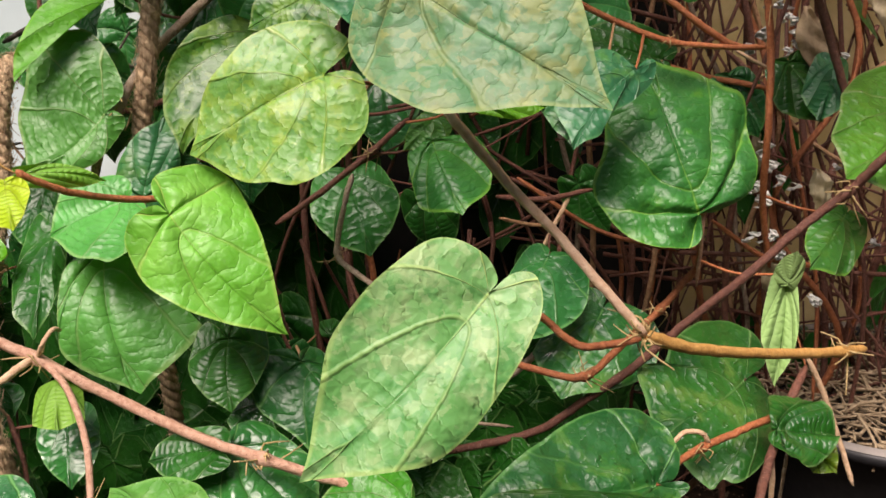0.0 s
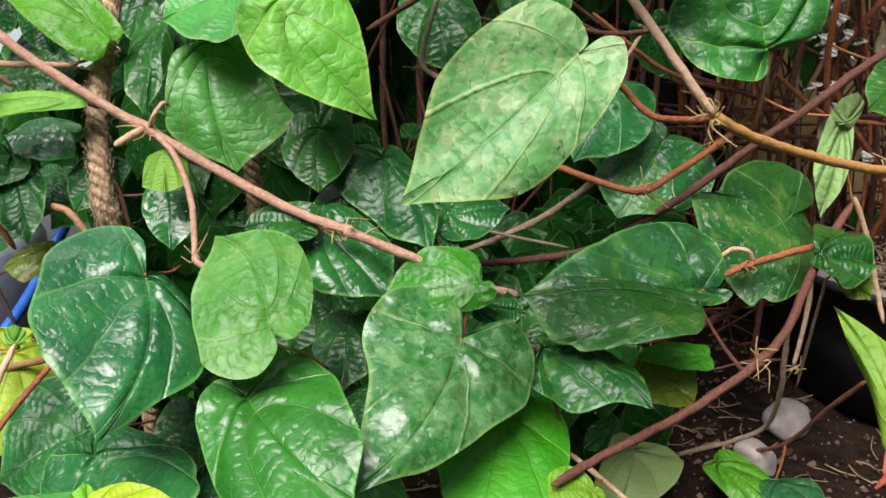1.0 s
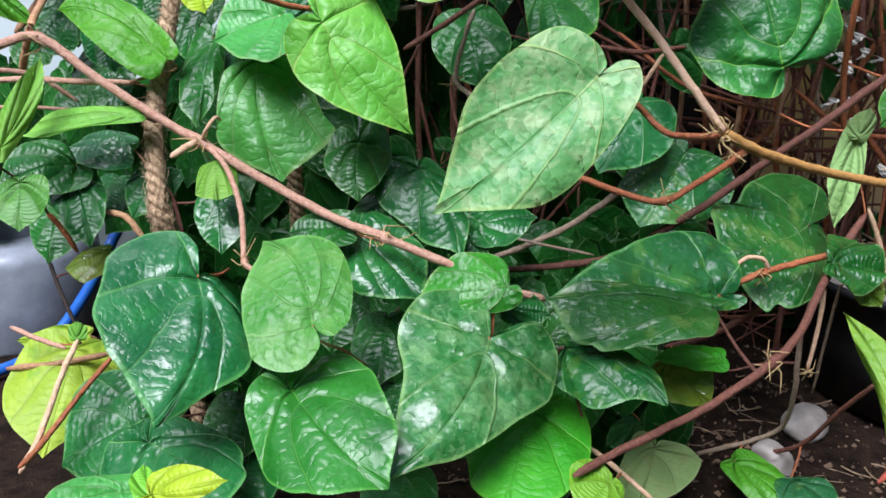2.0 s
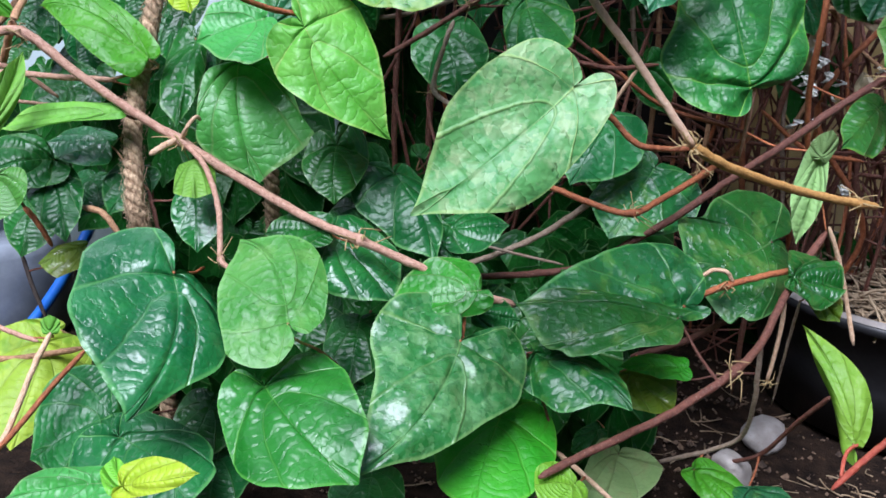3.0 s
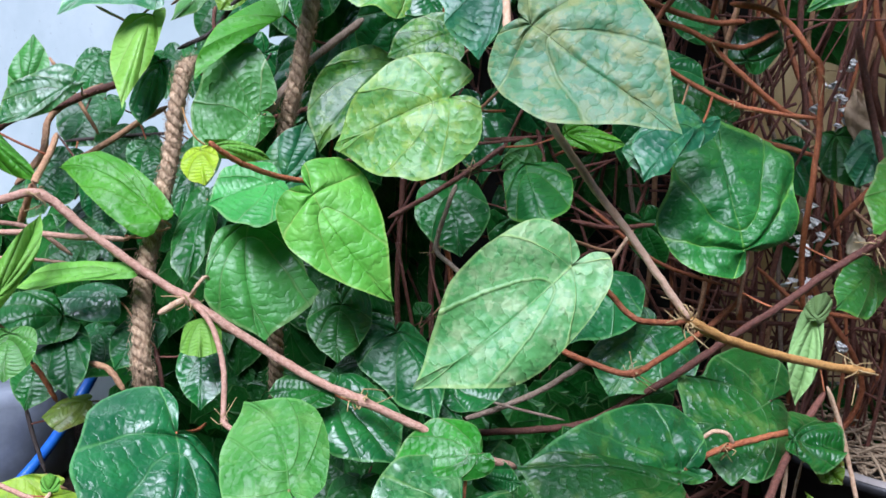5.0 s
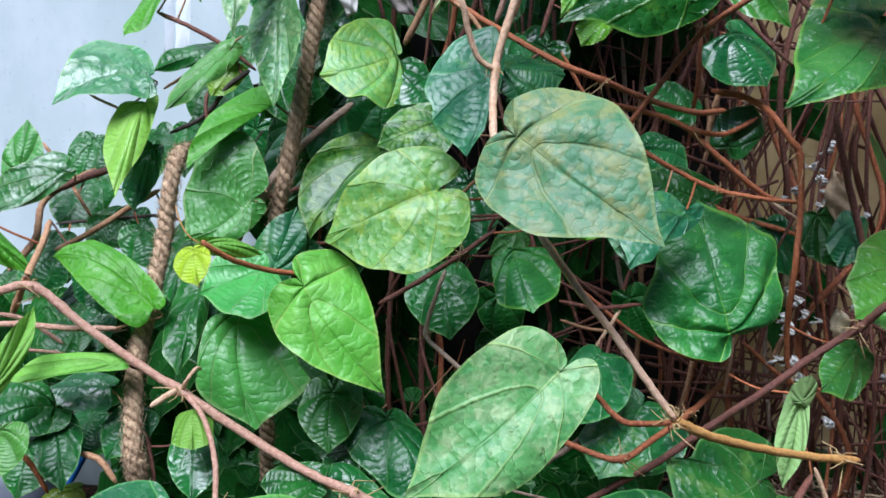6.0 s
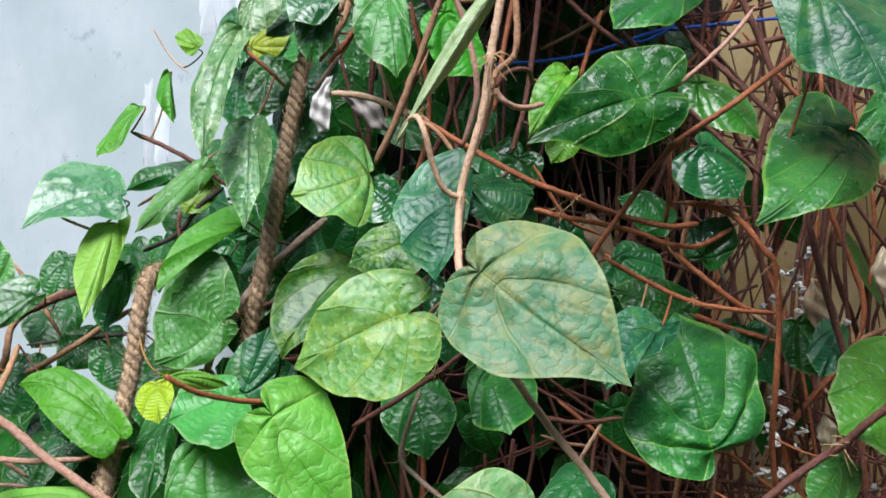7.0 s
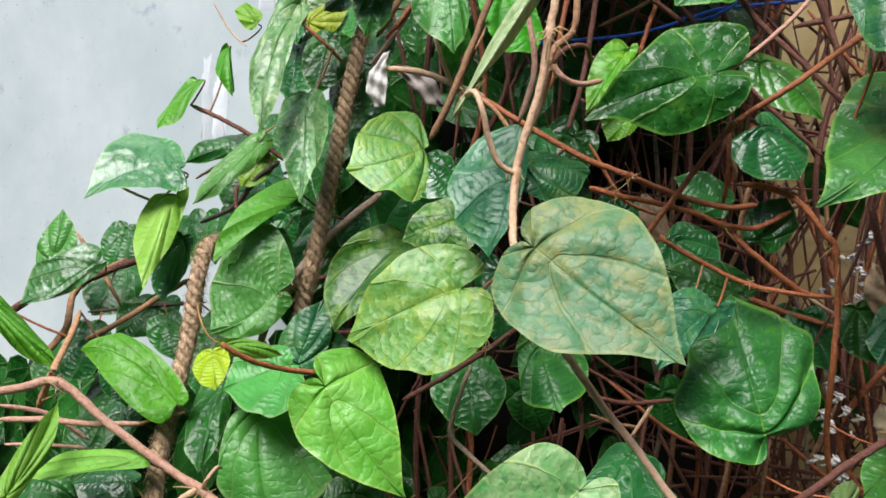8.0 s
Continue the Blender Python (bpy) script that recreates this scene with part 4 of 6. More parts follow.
leaf(mid_shoot, "grey", (0.1230, 0.4508, 0.4852), (0.2051, 0.4192, 0.4331), (0.1746, 0.4566, 0.5089), (0.1143, 0.4287, 0.4485), lobe=(0.16, 0.11), spread=(0.38, 0.38), full=(0.79, 0.96), point=0.45, sway=0.009, bump=1.0)
leaf(mid_shoot, "deep", (0.1121, 0.6851, 0.3938), (0.1330, 0.6479, 0.3489), (0.1520, 0.6834, 0.3822), (0.1018, 0.6651, 0.3632), lobe=(0.02, 0.10), spread=(0.48, 0.44), full=(0.87, 1.00), point=0.65, sway=0.022)
leaf(mid_shoot, "deep", (0.1152, 0.6978, 0.4077), (0.0920, 0.6833, 0.3877), (0.1033, 0.6982, 0.4107), (0.1212, 0.6902, 0.3937), lobe=0.09)
leaf(mid_shoot, "gloss", (0.0683, 0.6316, 0.2170), (0.1158, 0.6417, 0.2230), (0.0894, 0.6554, 0.2285), (0.0909, 0.6138, 0.2071), lobe=0.09)
leaf(mid_shoot, "dark", (0.0414, 0.6444, 0.2709), (0.0428, 0.6524, 0.2806), (0.0336, 0.6489, 0.2775), (0.0479, 0.6498, 0.2766), lobe=0.09)
leaf(mid_shoot, "dark", (0.0445, 0.7314, 0.3662), (0.0621, 0.7041, 0.3090), (0.0192, 0.7136, 0.3393), (0.0812, 0.7281, 0.3485), lobe=0.09)
leaf(mid_shoot, "deep_blue", (0.2466, 0.6790, 0.4348), (0.2035, 0.6425, 0.3891), (0.2088, 0.6724, 0.4363), (0.2485, 0.6722, 0.4148), lobe=(0.03, 0.20), spread=(0.49, 0.48), full=(0.86, 0.65), point=0.76, sway=-0.069)
leaf(mid_shoot, "dark", (0.2767, 0.7654, 0.4369), (0.2094, 0.7637, 0.4551), (0.2479, 0.7749, 0.4658), (0.2458, 0.7531, 0.4219), lobe=0.12)
leaf(mid_shoot, "bright_green", (0.1425, 0.6730, 0.4212), (0.1895, 0.6740, 0.4139), (0.1621, 0.6784, 0.4267), (0.1656, 0.6675, 0.4074), lobe=0.06)
leaf(mid_shoot, "deep_blue", (0.2235, 0.6745, 0.4240), (0.2032, 0.6519, 0.3901), (0.1882, 0.6642, 0.4135), (0.2263, 0.6636, 0.4051), lobe=0.12)

# leaves of the right shoot
leaf(right_shoot, "deep", (0.2906, 0.6908, 0.3361), (0.2627, 0.7465, 0.4390), (0.2239, 0.6921, 0.3534), (0.3310, 0.7380, 0.4055), lobe=(0.17, 0.00), spread=(0.25, 0.27), full=(0.73, 0.83), point=0.62, sway=-0.034, bump=2.1, stalk=False)
leaf(right_shoot, "variegated", (0.3269, 0.6978, 0.2140), (0.2537, 0.6461, 0.1975), (0.2757, 0.7139, 0.2450), (0.3098, 0.6407, 0.1671), lobe=(0.37, 0.12), spread=(0.52, 0.26), full=(0.77, 0.84), point=0.85, sway=0.059)
leaf(right_shoot, "variegated", (0.2280, 0.7190, 0.2614), (0.1944, 0.6733, 0.2106), (0.1781, 0.6977, 0.2420), (0.2644, 0.6973, 0.2302), lobe=0.14)
leaf(right_shoot, "dark", (0.1883, 0.7059, 0.3049), (0.1590, 0.6617, 0.2547), (0.1517, 0.6842, 0.2829), (0.2128, 0.6851, 0.2759), lobe=0.12)
leaf(right_shoot, "deep_light", (0.4381, 0.7267, 0.3984), (0.3779, 0.6677, 0.3605), (0.3887, 0.7242, 0.4122), (0.4481, 0.6923, 0.3502), lobe=(0.33, 0.15), spread=(0.59, 0.50), full=(0.83, 0.86), point=0.64, sway=0.045, bump=1.2)
leaf(right_shoot, "deep", (0.3999, 0.7267, 0.3258), (0.3645, 0.6900, 0.2949), (0.3758, 0.7232, 0.3247), (0.3952, 0.6988, 0.2919), lobe=0.12)
leaf(right_shoot, "pale", (0.3497, 0.6906, 0.2878), (0.3358, 0.6587, 0.2234), (0.3533, 0.6725, 0.2651), (0.3274, 0.6656, 0.2602), lobe=0.06, bump=.4)
leaf(right_shoot, "pale", (0.3484, 0.6801, 0.2885), (0.3549, 0.6864, 0.3099), (0.3400, 0.6860, 0.2969), (0.3617, 0.6892, 0.2979), lobe=0.09, bump=.4)
leaf(right_shoot, "gloss", (0.3299, 0.6311, 0.2047), (0.3723, 0.6401, 0.1954), (0.3607, 0.6583, 0.2186), (0.3412, 0.6089, 0.1916), lobe=0.12, wave=.16, bump=2)
leaf(right_shoot, "yellowing", (0.3537, 0.6603, 0.1862), (0.3714, 0.6370, 0.1712), (0.3723, 0.6505, 0.1869), (0.3546, 0.6374, 0.1739), lobe=0.09)
leaf(right_shoot, "lime_long", (0.3498, 0.4984, 0.1408), (0.3253, 0.5656, 0.1927), (0.3532, 0.5167, 0.1670), (0.3310, 0.5307, 0.1572), lobe=(0.04, 0.14), spread=(0.38, 0.48), full=(0.83, 0.95), point=0.50, sway=-0.102, bump=.5)

# leaves of the low shoot
leaf(low_shoot, "gloss", (-0.1016, 0.5081, 0.2073), (-0.0953, 0.4173, 0.1408), (-0.0723, 0.4960, 0.1732), (-0.1656, 0.4604, 0.2013), lobe=(0.02, 0.29), spread=(0.40, 0.37), full=(1.02, 0.82), point=0.45, sway=-0.113, sinus=0.30, bump=.9, fold=.05)
leaf(low_shoot, "bright_mid", (-0.0028, 0.4469, 0.2053), (-0.0509, 0.4978, 0.2381), (-0.0035, 0.4906, 0.2312), (-0.0476, 0.4360, 0.1958), lobe=(0.16, 0.28), spread=(0.30, 0.45), full=(0.84, 0.88), point=0.57, sway=-0.122)
leaf(low_shoot, "glossmid", (-0.0138, 0.4366, 0.1657), (0.0587, 0.3818, 0.1412), (0.0330, 0.4573, 0.1784), (-0.0130, 0.3900, 0.1427), lobe=(0.11, 0.24), spread=(0.61, 0.19), full=(0.84, 0.91), point=0.64, sway=0.058)
leaf(low_shoot, "glossmid2", (0.0971, 0.5054, 0.1807), (0.0507, 0.4058, 0.1297), (0.0328, 0.4989, 0.1911), (0.1383, 0.4915, 0.1561), lobe=(0.24, 0.26), spread=(0.38, 0.42), full=(0.67, 0.65), point=0.41, sway=0.091, sinus=0.50, bump=1.6)
leaf(low_shoot, "bright_green", (0.1262, 0.5204, 0.1202), (0.1171, 0.4442, 0.0886), (0.1667, 0.4914, 0.1040), (0.0857, 0.5040, 0.1003), lobe=(0.25, 0.15), spread=(0.47, 0.50), full=(0.86, 0.83), point=0.65, sway=0.016, bump=.5)
leaf(low_shoot, "lime", (0.1797, 0.4754, 0.1028), (0.1604, 0.4481, 0.0922), (0.1558, 0.4787, 0.1100), (0.1855, 0.4663, 0.0925), lobe=0.12)
leaf(low_shoot, "variegated", (0.2488, 0.5896, 0.1902), (0.1291, 0.5471, 0.1918), (0.2149, 0.6202, 0.2302), (0.2164, 0.5620, 0.1889), lobe=(0.16, 0.15), spread=(0.44, 0.50), full=(0.75, 0.87), point=0.47, sway=0.034, bump=1.7)
leaf(low_shoot, "variegated", (0.2400, 0.5480, 0.1960), (0.1295, 0.5340, 0.1989), (0.1914, 0.5513, 0.2068), (0.1785, 0.4987, 0.1815), lobe=(0.09, 0.02), spread=(0.44, 0.23), full=(0.94, 0.88), point=0.74, sway=-0.013, bump=1.3)
leaf(low_shoot, "variegated", (0.1456, 0.5270, 0.1683), (0.2113, 0.4868, 0.1525), (0.1914, 0.5228, 0.1616), (0.1452, 0.4973, 0.1481), lobe=(0.14, 0.00), spread=(0.47, 0.51), full=(0.93, 1.08), point=0.48, sway=-0.083, bump=1.4)
leaf(low_shoot, "bright_green", (0.2547, 0.5818, 0.1445), (0.2067, 0.5752, 0.1428), (0.2368, 0.5963, 0.1486), (0.2350, 0.5641, 0.1415), lobe=0.06)
leaf(low_shoot, "yellowing", (0.2170, 0.5937, 0.1310), (0.2492, 0.5771, 0.1083), (0.2484, 0.5955, 0.1292), (0.2172, 0.5676, 0.1161), lobe=0.09)
leaf(low_shoot, "dark", (-0.1311, 0.4736, 0.0962), (-0.0645, 0.4280, 0.0728), (-0.0766, 0.4772, 0.0924), (-0.1378, 0.4318, 0.0672), lobe=(0.19, 0.28), spread=(0.40, 0.44), full=(0.83, 0.86), point=0.76, sway=-0.108)
leaf(low_shoot, "dark", (-0.1510, 0.5025, 0.0958), (-0.1985, 0.4733, 0.0690), (-0.2020, 0.5258, 0.1137), (-0.1525, 0.4621, 0.0664), lobe=0.12)
leaf(low_shoot, "yellow", (-0.0742, 0.3687, 0.1292), (-0.0291, 0.3725, 0.1411), (-0.0648, 0.3830, 0.1413), (-0.0578, 0.3642, 0.1272), lobe=(0.05, 0.15), spread=(0.50, 0.50), full=(0.87, 0.86), point=0.55, sway=0.025, bump=.4)
leaf(low_shoot, "lime", (-0.0780, 0.3759, 0.1205), (-0.0928, 0.3965, 0.1296), (-0.0924, 0.3789, 0.1258), (-0.0754, 0.3817, 0.1262), lobe=0.06)
leaf(low_shoot, "mid", (-0.0987, 0.3915, 0.1133), (-0.1518, 0.3760, 0.1054), (-0.1319, 0.3922, 0.1193), (-0.1120, 0.3675, 0.1053), lobe=0.12)
leaf(low_shoot, "pale_green", (-0.1121, 0.5715, 0.2714), (-0.1038, 0.5480, 0.2487), (-0.1211, 0.5539, 0.2512), (-0.0907, 0.5584, 0.2526), lobe=0.00, bump=.3)
leaf(low_shoot, "gloss", (-0.1207, 0.5929, 0.2416), (-0.1081, 0.5619, 0.2029), (-0.1351, 0.5793, 0.2271), (-0.0956, 0.5828, 0.2261), lobe=0.09)
leaf(low_shoot, "dark", (-0.0093, 0.5573, 0.2316), (-0.0538, 0.5533, 0.2253), (-0.0352, 0.5673, 0.2399), (-0.0245, 0.5391, 0.2190), lobe=0.09)
leaf(low_shoot, "gloss", (-0.0088, 0.5712, 0.2254), (0.0439, 0.5442, 0.1870), (0.0383, 0.5783, 0.2134), (-0.0027, 0.5345, 0.1955), lobe=0.12)
leaf(low_shoot, "gloss", (0.0032, 0.6083, 0.2381), (-0.0052, 0.5906, 0.2178), (-0.0189, 0.6005, 0.2315), (0.0108, 0.5959, 0.2222), lobe=0.12)
leaf(low_shoot, "deep_light", (0.1037, 0.5376, 0.2039), (0.0431, 0.5277, 0.1902), (0.0709, 0.5571, 0.2177), (0.0891, 0.5218, 0.1893), lobe=(0.05, 0.15), spread=(0.46, 0.50), full=(0.88, 0.87), point=0.67, sway=-0.015, bump=.6)
leaf(low_shoot, "dark", (0.1014, 0.5519, 0.1828), (0.1335, 0.5525, 0.1795), (0.1160, 0.5609, 0.1916), (0.1167, 0.5446, 0.1724), lobe=0.06, wave=.06)
leaf(low_shoot, "dark", (0.0459, 0.6303, 0.2223), (0.0829, 0.6127, 0.1967), (0.0705, 0.6308, 0.2197), (0.0495, 0.6139, 0.2022), lobe=0.09)
leaf(low_shoot, "pale_dull", (0.2169, 0.6046, 0.0566), (0.2046, 0.5603, 0.0272), (0.2530, 0.6023, 0.0486), (0.1860, 0.5730, 0.0429), lobe=0.15, bump=.4)
leaf(low_shoot, "bright_green", (0.2803, 0.6296, 0.0371), (0.3202, 0.5935, 0.0226), (0.3150, 0.6293, 0.0313), (0.2870, 0.6024, 0.0223), lobe=0.09)
leaf(low_shoot, "deep_blue", (0.3245, 0.6144, 0.0342), (0.3348, 0.5757, 0.0220), (0.3537, 0.6134, 0.0286), (0.3091, 0.5885, 0.0244), lobe=0.09)
leaf(low_shoot, "dark", (0.2020, 0.6263, 0.0650), (0.1792, 0.6087, 0.0499), (0.1847, 0.6219, 0.0630), (0.1964, 0.6116, 0.0503), lobe=0.06)
leaf(low_shoot, "dark", (0.0150, 0.5656, 0.1616), (0.0176, 0.5232, 0.1274), (-0.0087, 0.5507, 0.1472), (0.0389, 0.5549, 0.1463), lobe=.12)
leaf(low_shoot, "dark", (-0.0246, 0.5835, 0.1687), (-0.0246, 0.5543, 0.1349), (-0.0473, 0.5713, 0.1572), (-0.0002, 0.5753, 0.1561), lobe=.12)
leaf(low_shoot, "dark", (0.0273, 0.5344, 0.1231), (0.0327, 0.4967, 0.0951), (0.0063, 0.5204, 0.1097), (0.0498, 0.5269, 0.1118), lobe=.12)
leaf(low_shoot, "dark", (-0.0871, 0.5335, 0.1006), (-0.0917, 0.4908, 0.0686), (-0.1128, 0.5213, 0.0899), (-0.0650, 0.5200, 0.0828), lobe=.12)
leaf(low_shoot, "dark", (0.1466, 0.6038, 0.1604), (0.1629, 0.5771, 0.1278), (0.1318, 0.5870, 0.1427), (0.1776, 0.5966, 0.1483), lobe=.12)
leaf(low_shoot, "dark", (0.0350, 0.5333, 0.0584), (0.0386, 0.4815, 0.0338), (0.0057, 0.5173, 0.0462), (0.0616, 0.5238, 0.0444), lobe=.12)
leaf(low_shoot, "dark", (-0.0776, 0.5183, 0.0678), (-0.0670, 0.4674, 0.0426), (-0.1048, 0.4999, 0.0527), (-0.0496, 0.5091, 0.0537), lobe=.12)
leaf(low_shoot, "dark", (0.1250, 0.5700, 0.0612), (0.1379, 0.5212, 0.0377), (0.1025, 0.5519, 0.0458), (0.1553, 0.5607, 0.0468), lobe=.12)

# leaves of the corner shoot
leaf(corner_shoot, "yellow_leaf", (-0.2218, 0.5444, 0.1262), (-0.2180, 0.4805, 0.0690), (-0.1898, 0.5437, 0.1068), (-0.2653, 0.5114, 0.1084), lobe=0.12, bump=.5)
leaf(corner_shoot, "yellow_leaf", (-0.2282, 0.5649, 0.1273), (-0.2795, 0.5552, 0.1223), (-0.2482, 0.5674, 0.1327), (-0.2397, 0.5506, 0.1121), lobe=0.12, bump=.5)
leaf(corner_shoot, "pale_green", (-0.2000, 0.5121, 0.1491), (-0.2015, 0.5163, 0.1616), (-0.2091, 0.5157, 0.1545), (-0.1943, 0.5179, 0.1552), lobe=0.06, bump=.3)
leaf(corner_shoot, "dark", (-0.2270, 0.5793, 0.2609), (-0.2721, 0.5461, 0.2462), (-0.2258, 0.5581, 0.2411), (-0.2615, 0.5769, 0.2728), lobe=(0.15, 0.02), spread=(0.50, 0.46), full=(0.81, 0.89), point=0.60, sway=0.087, bump=1.3)
leaf(corner_shoot, "dark", (-0.2321, 0.5814, 0.2522), (-0.2024, 0.5458, 0.2070), (-0.2062, 0.5756, 0.2418), (-0.2432, 0.5632, 0.2317), lobe=(0.05, 0.15), spread=(0.48, 0.50), full=(0.89, 0.83), point=0.61, sway=-0.041, bump=1.2)
leaf(corner_shoot, "bright_mid", (-0.2277, 0.5115, 0.2634), (-0.2181, 0.4894, 0.2355), (-0.2037, 0.5077, 0.2556), (-0.2420, 0.4999, 0.2511), lobe=0.12)
leaf(corner_shoot, "gloss", (-0.1972, 0.6036, 0.2717), (-0.2448, 0.5871, 0.2678), (-0.2167, 0.6129, 0.2786), (-0.2008, 0.5803, 0.2558), lobe=(0.15, 0.09), spread=(0.50, 0.51), full=(0.85, 0.85), point=0.50, sway=-0.025)
leaf(corner_shoot, "pale_green", (-0.1683, 0.5732, 0.3018), (-0.2549, 0.5499, 0.2846), (-0.2197, 0.5742, 0.3030), (-0.2147, 0.5526, 0.2895), lobe=0.03, bump=.4)
leaf(corner_shoot, "bright_green", (-0.1611, 0.6060, 0.3378), (-0.2576, 0.6258, 0.3687), (-0.2124, 0.6279, 0.3704), (-0.1896, 0.5940, 0.3252), lobe=(0.07, 0.01), spread=(0.42, 0.47), full=(1.01, 0.87), point=0.51, sway=-0.150)
leaf(corner_shoot, "bright_green", (-0.3191, 0.5928, 0.4119), (-0.2557, 0.5969, 0.3584), (-0.2926, 0.6015, 0.3984), (-0.2941, 0.5887, 0.3795), lobe=(0.13, 0.15), spread=(0.49, 0.49), full=(0.89, 0.92), point=0.68, sway=0.021)
leaf(corner_shoot, "pale_green", (-0.2382, 0.5097, 0.2863), (-0.2348, 0.5643, 0.3418), (-0.2433, 0.5209, 0.3130), (-0.2278, 0.5311, 0.3054), lobe=(0.15, 0.13), spread=(0.50, 0.48), full=(0.90, 0.91), point=0.57, sway=0.036, bump=.4)
leaf(corner_shoot, "dark", (-0.2439, 0.6597, 0.3539), (-0.2244, 0.6453, 0.3203), (-0.2527, 0.6492, 0.3361), (-0.2142, 0.6538, 0.3334), lobe=0.12)
leaf(corner_shoot, "dark", (-0.1716, 0.6104, 0.2521), (-0.1869, 0.5818, 0.2196), (-0.1974, 0.6003, 0.2433), (-0.1584, 0.5974, 0.2346), lobe=0.09)
leaf(corner_shoot, "dark", (-0.2283, 0.6395, 0.2340), (-0.2314, 0.6145, 0.2043), (-0.2484, 0.6299, 0.2251), (-0.2090, 0.6292, 0.2190), lobe=.12)
leaf(corner_shoot, "dark", (-0.2767, 0.6248, 0.2071), (-0.2721, 0.5964, 0.1725), (-0.2966, 0.6154, 0.1982), (-0.2501, 0.6158, 0.1927), lobe=.12)
leaf(corner_shoot, "yellowing", (-0.2222, 0.6041, 0.1844), (-0.2537, 0.5900, 0.1716), (-0.2402, 0.6015, 0.1835), (-0.2324, 0.5854, 0.1634), lobe=.1)
leaf(corner_shoot, "dark", (-0.2530, 0.6569, 0.3023), (-0.2760, 0.6336, 0.2763), (-0.2806, 0.6528, 0.3009), (-0.2457, 0.6413, 0.2818), lobe=.12)
leaf(corner_shoot, "gloss", (-0.2456, 0.6810, 0.3091), (-0.2580, 0.6536, 0.2766), (-0.2709, 0.6704, 0.2992), (-0.2330, 0.6641, 0.2862), lobe=.12)
leaf(corner_shoot, "dark", (-0.2973, 0.7119, 0.3660), (-0.3254, 0.6876, 0.3272), (-0.3312, 0.7034, 0.3598), (-0.2871, 0.6968, 0.3334), lobe=.12)
leaf(corner_shoot, "dark", (-0.2226, 0.7057, 0.3874), (-0.2029, 0.6903, 0.3512), (-0.2360, 0.6962, 0.3728), (-0.1992, 0.7028, 0.3743), lobe=.12)
leaf(corner_shoot, "dark", (-0.1775, 0.7307, 0.3894), (-0.1767, 0.6966, 0.3439), (-0.1988, 0.7137, 0.3699), (-0.1592, 0.7163, 0.3671), lobe=.12)
leaf(corner_shoot, "dark", (-0.3113, 0.7271, 0.3682), (-0.2887, 0.7025, 0.3320), (-0.3196, 0.7117, 0.3490), (-0.2818, 0.7210, 0.3553), lobe=.12)
leaf(corner_shoot, "dark", (-0.2633, 0.7828, 0.3937), (-0.2681, 0.7562, 0.3588), (-0.2846, 0.7684, 0.3777), (-0.2477, 0.7722, 0.3769), lobe=.12)
leaf(corner_shoot, "dark", (-0.3460, 0.7355, 0.3407), (-0.3490, 0.7100, 0.3076), (-0.3679, 0.7250, 0.3302), (-0.3274, 0.7204, 0.3178), lobe=.12)

# leaves of the wall shoot
leaf(wall_shoot, "pale_bright", (-0.2200, 0.7114, 0.4977), (-0.2177, 0.6532, 0.4176), (-0.2081, 0.6973, 0.4714), (-0.2460, 0.6941, 0.4753), lobe=(0.14, 0.00), spread=(0.49, 0.48), full=(0.88, 0.88), point=0.46, sway=0.009, bump=.5)
leaf(wall_shoot, "dark", (-0.2216, 0.7294, 0.4594), (-0.2247, 0.7006, 0.4021), (-0.2107, 0.7180, 0.4325), (-0.2413, 0.7102, 0.4263), lobe=0.06)
leaf(wall_shoot, "shiny", (-0.2180, 0.7123, 0.5204), (-0.2821, 0.6659, 0.4910), (-0.2685, 0.7280, 0.5486), (-0.2097, 0.6890, 0.5016), lobe=(0.12, 0.01), spread=(0.52, 0.50), full=(0.75, 0.92), point=0.44, sway=-0.128)
leaf(wall_shoot, "shiny", (-0.2771, 0.6778, 0.4342), (-0.3300, 0.6508, 0.3962), (-0.3228, 0.6713, 0.4356), (-0.2886, 0.6670, 0.4160), lobe=(0.14, 0.14), spread=(0.49, 0.49), full=(0.97, 0.88), point=0.65, sway=0.044)
leaf(wall_shoot, "mid", (-0.3488, 0.7260, 0.4292), (-0.3546, 0.7483, 0.4774), (-0.3696, 0.7283, 0.4407), (-0.3320, 0.7353, 0.4430), lobe=(0.17, 0.16), spread=(0.51, 0.51), full=(0.83, 0.83), point=0.54, sway=0.023)
leaf(wall_shoot, "mid", (-0.1490, 0.7259, 0.5491), (-0.1853, 0.6719, 0.4908), (-0.1803, 0.7100, 0.5307), (-0.1530, 0.7061, 0.5229), lobe=(0.14, 0.12), spread=(0.49, 0.48), full=(0.87, 0.86), point=0.68, sway=0.046)
leaf(wall_shoot, "dark", (-0.1617, 0.7643, 0.5466), (-0.2304, 0.7444, 0.5255), (-0.1994, 0.7695, 0.5541), (-0.1789, 0.7552, 0.5326), lobe=(0.14, 0.15), spread=(0.49, 0.50), full=(0.88, 0.86), point=0.64, sway=-0.062)
leaf(wall_shoot, "yellowing", (-0.1595, 0.7744, 0.5378), (-0.1793, 0.7570, 0.5076), (-0.1852, 0.7686, 0.5340), (-0.1572, 0.7635, 0.5138), lobe=0.06)
leaf(wall_shoot, "pale_mottled", (-0.1073, 0.6982, 0.6676), (-0.1125, 0.6376, 0.5497), (-0.1272, 0.6751, 0.6231), (-0.0934, 0.6751, 0.6220), lobe=(0.00, 0.00), spread=(0.44, 0.44), full=(0.93, 0.87), point=0.63, sway=-0.048, bump=1.3, wave=.03)
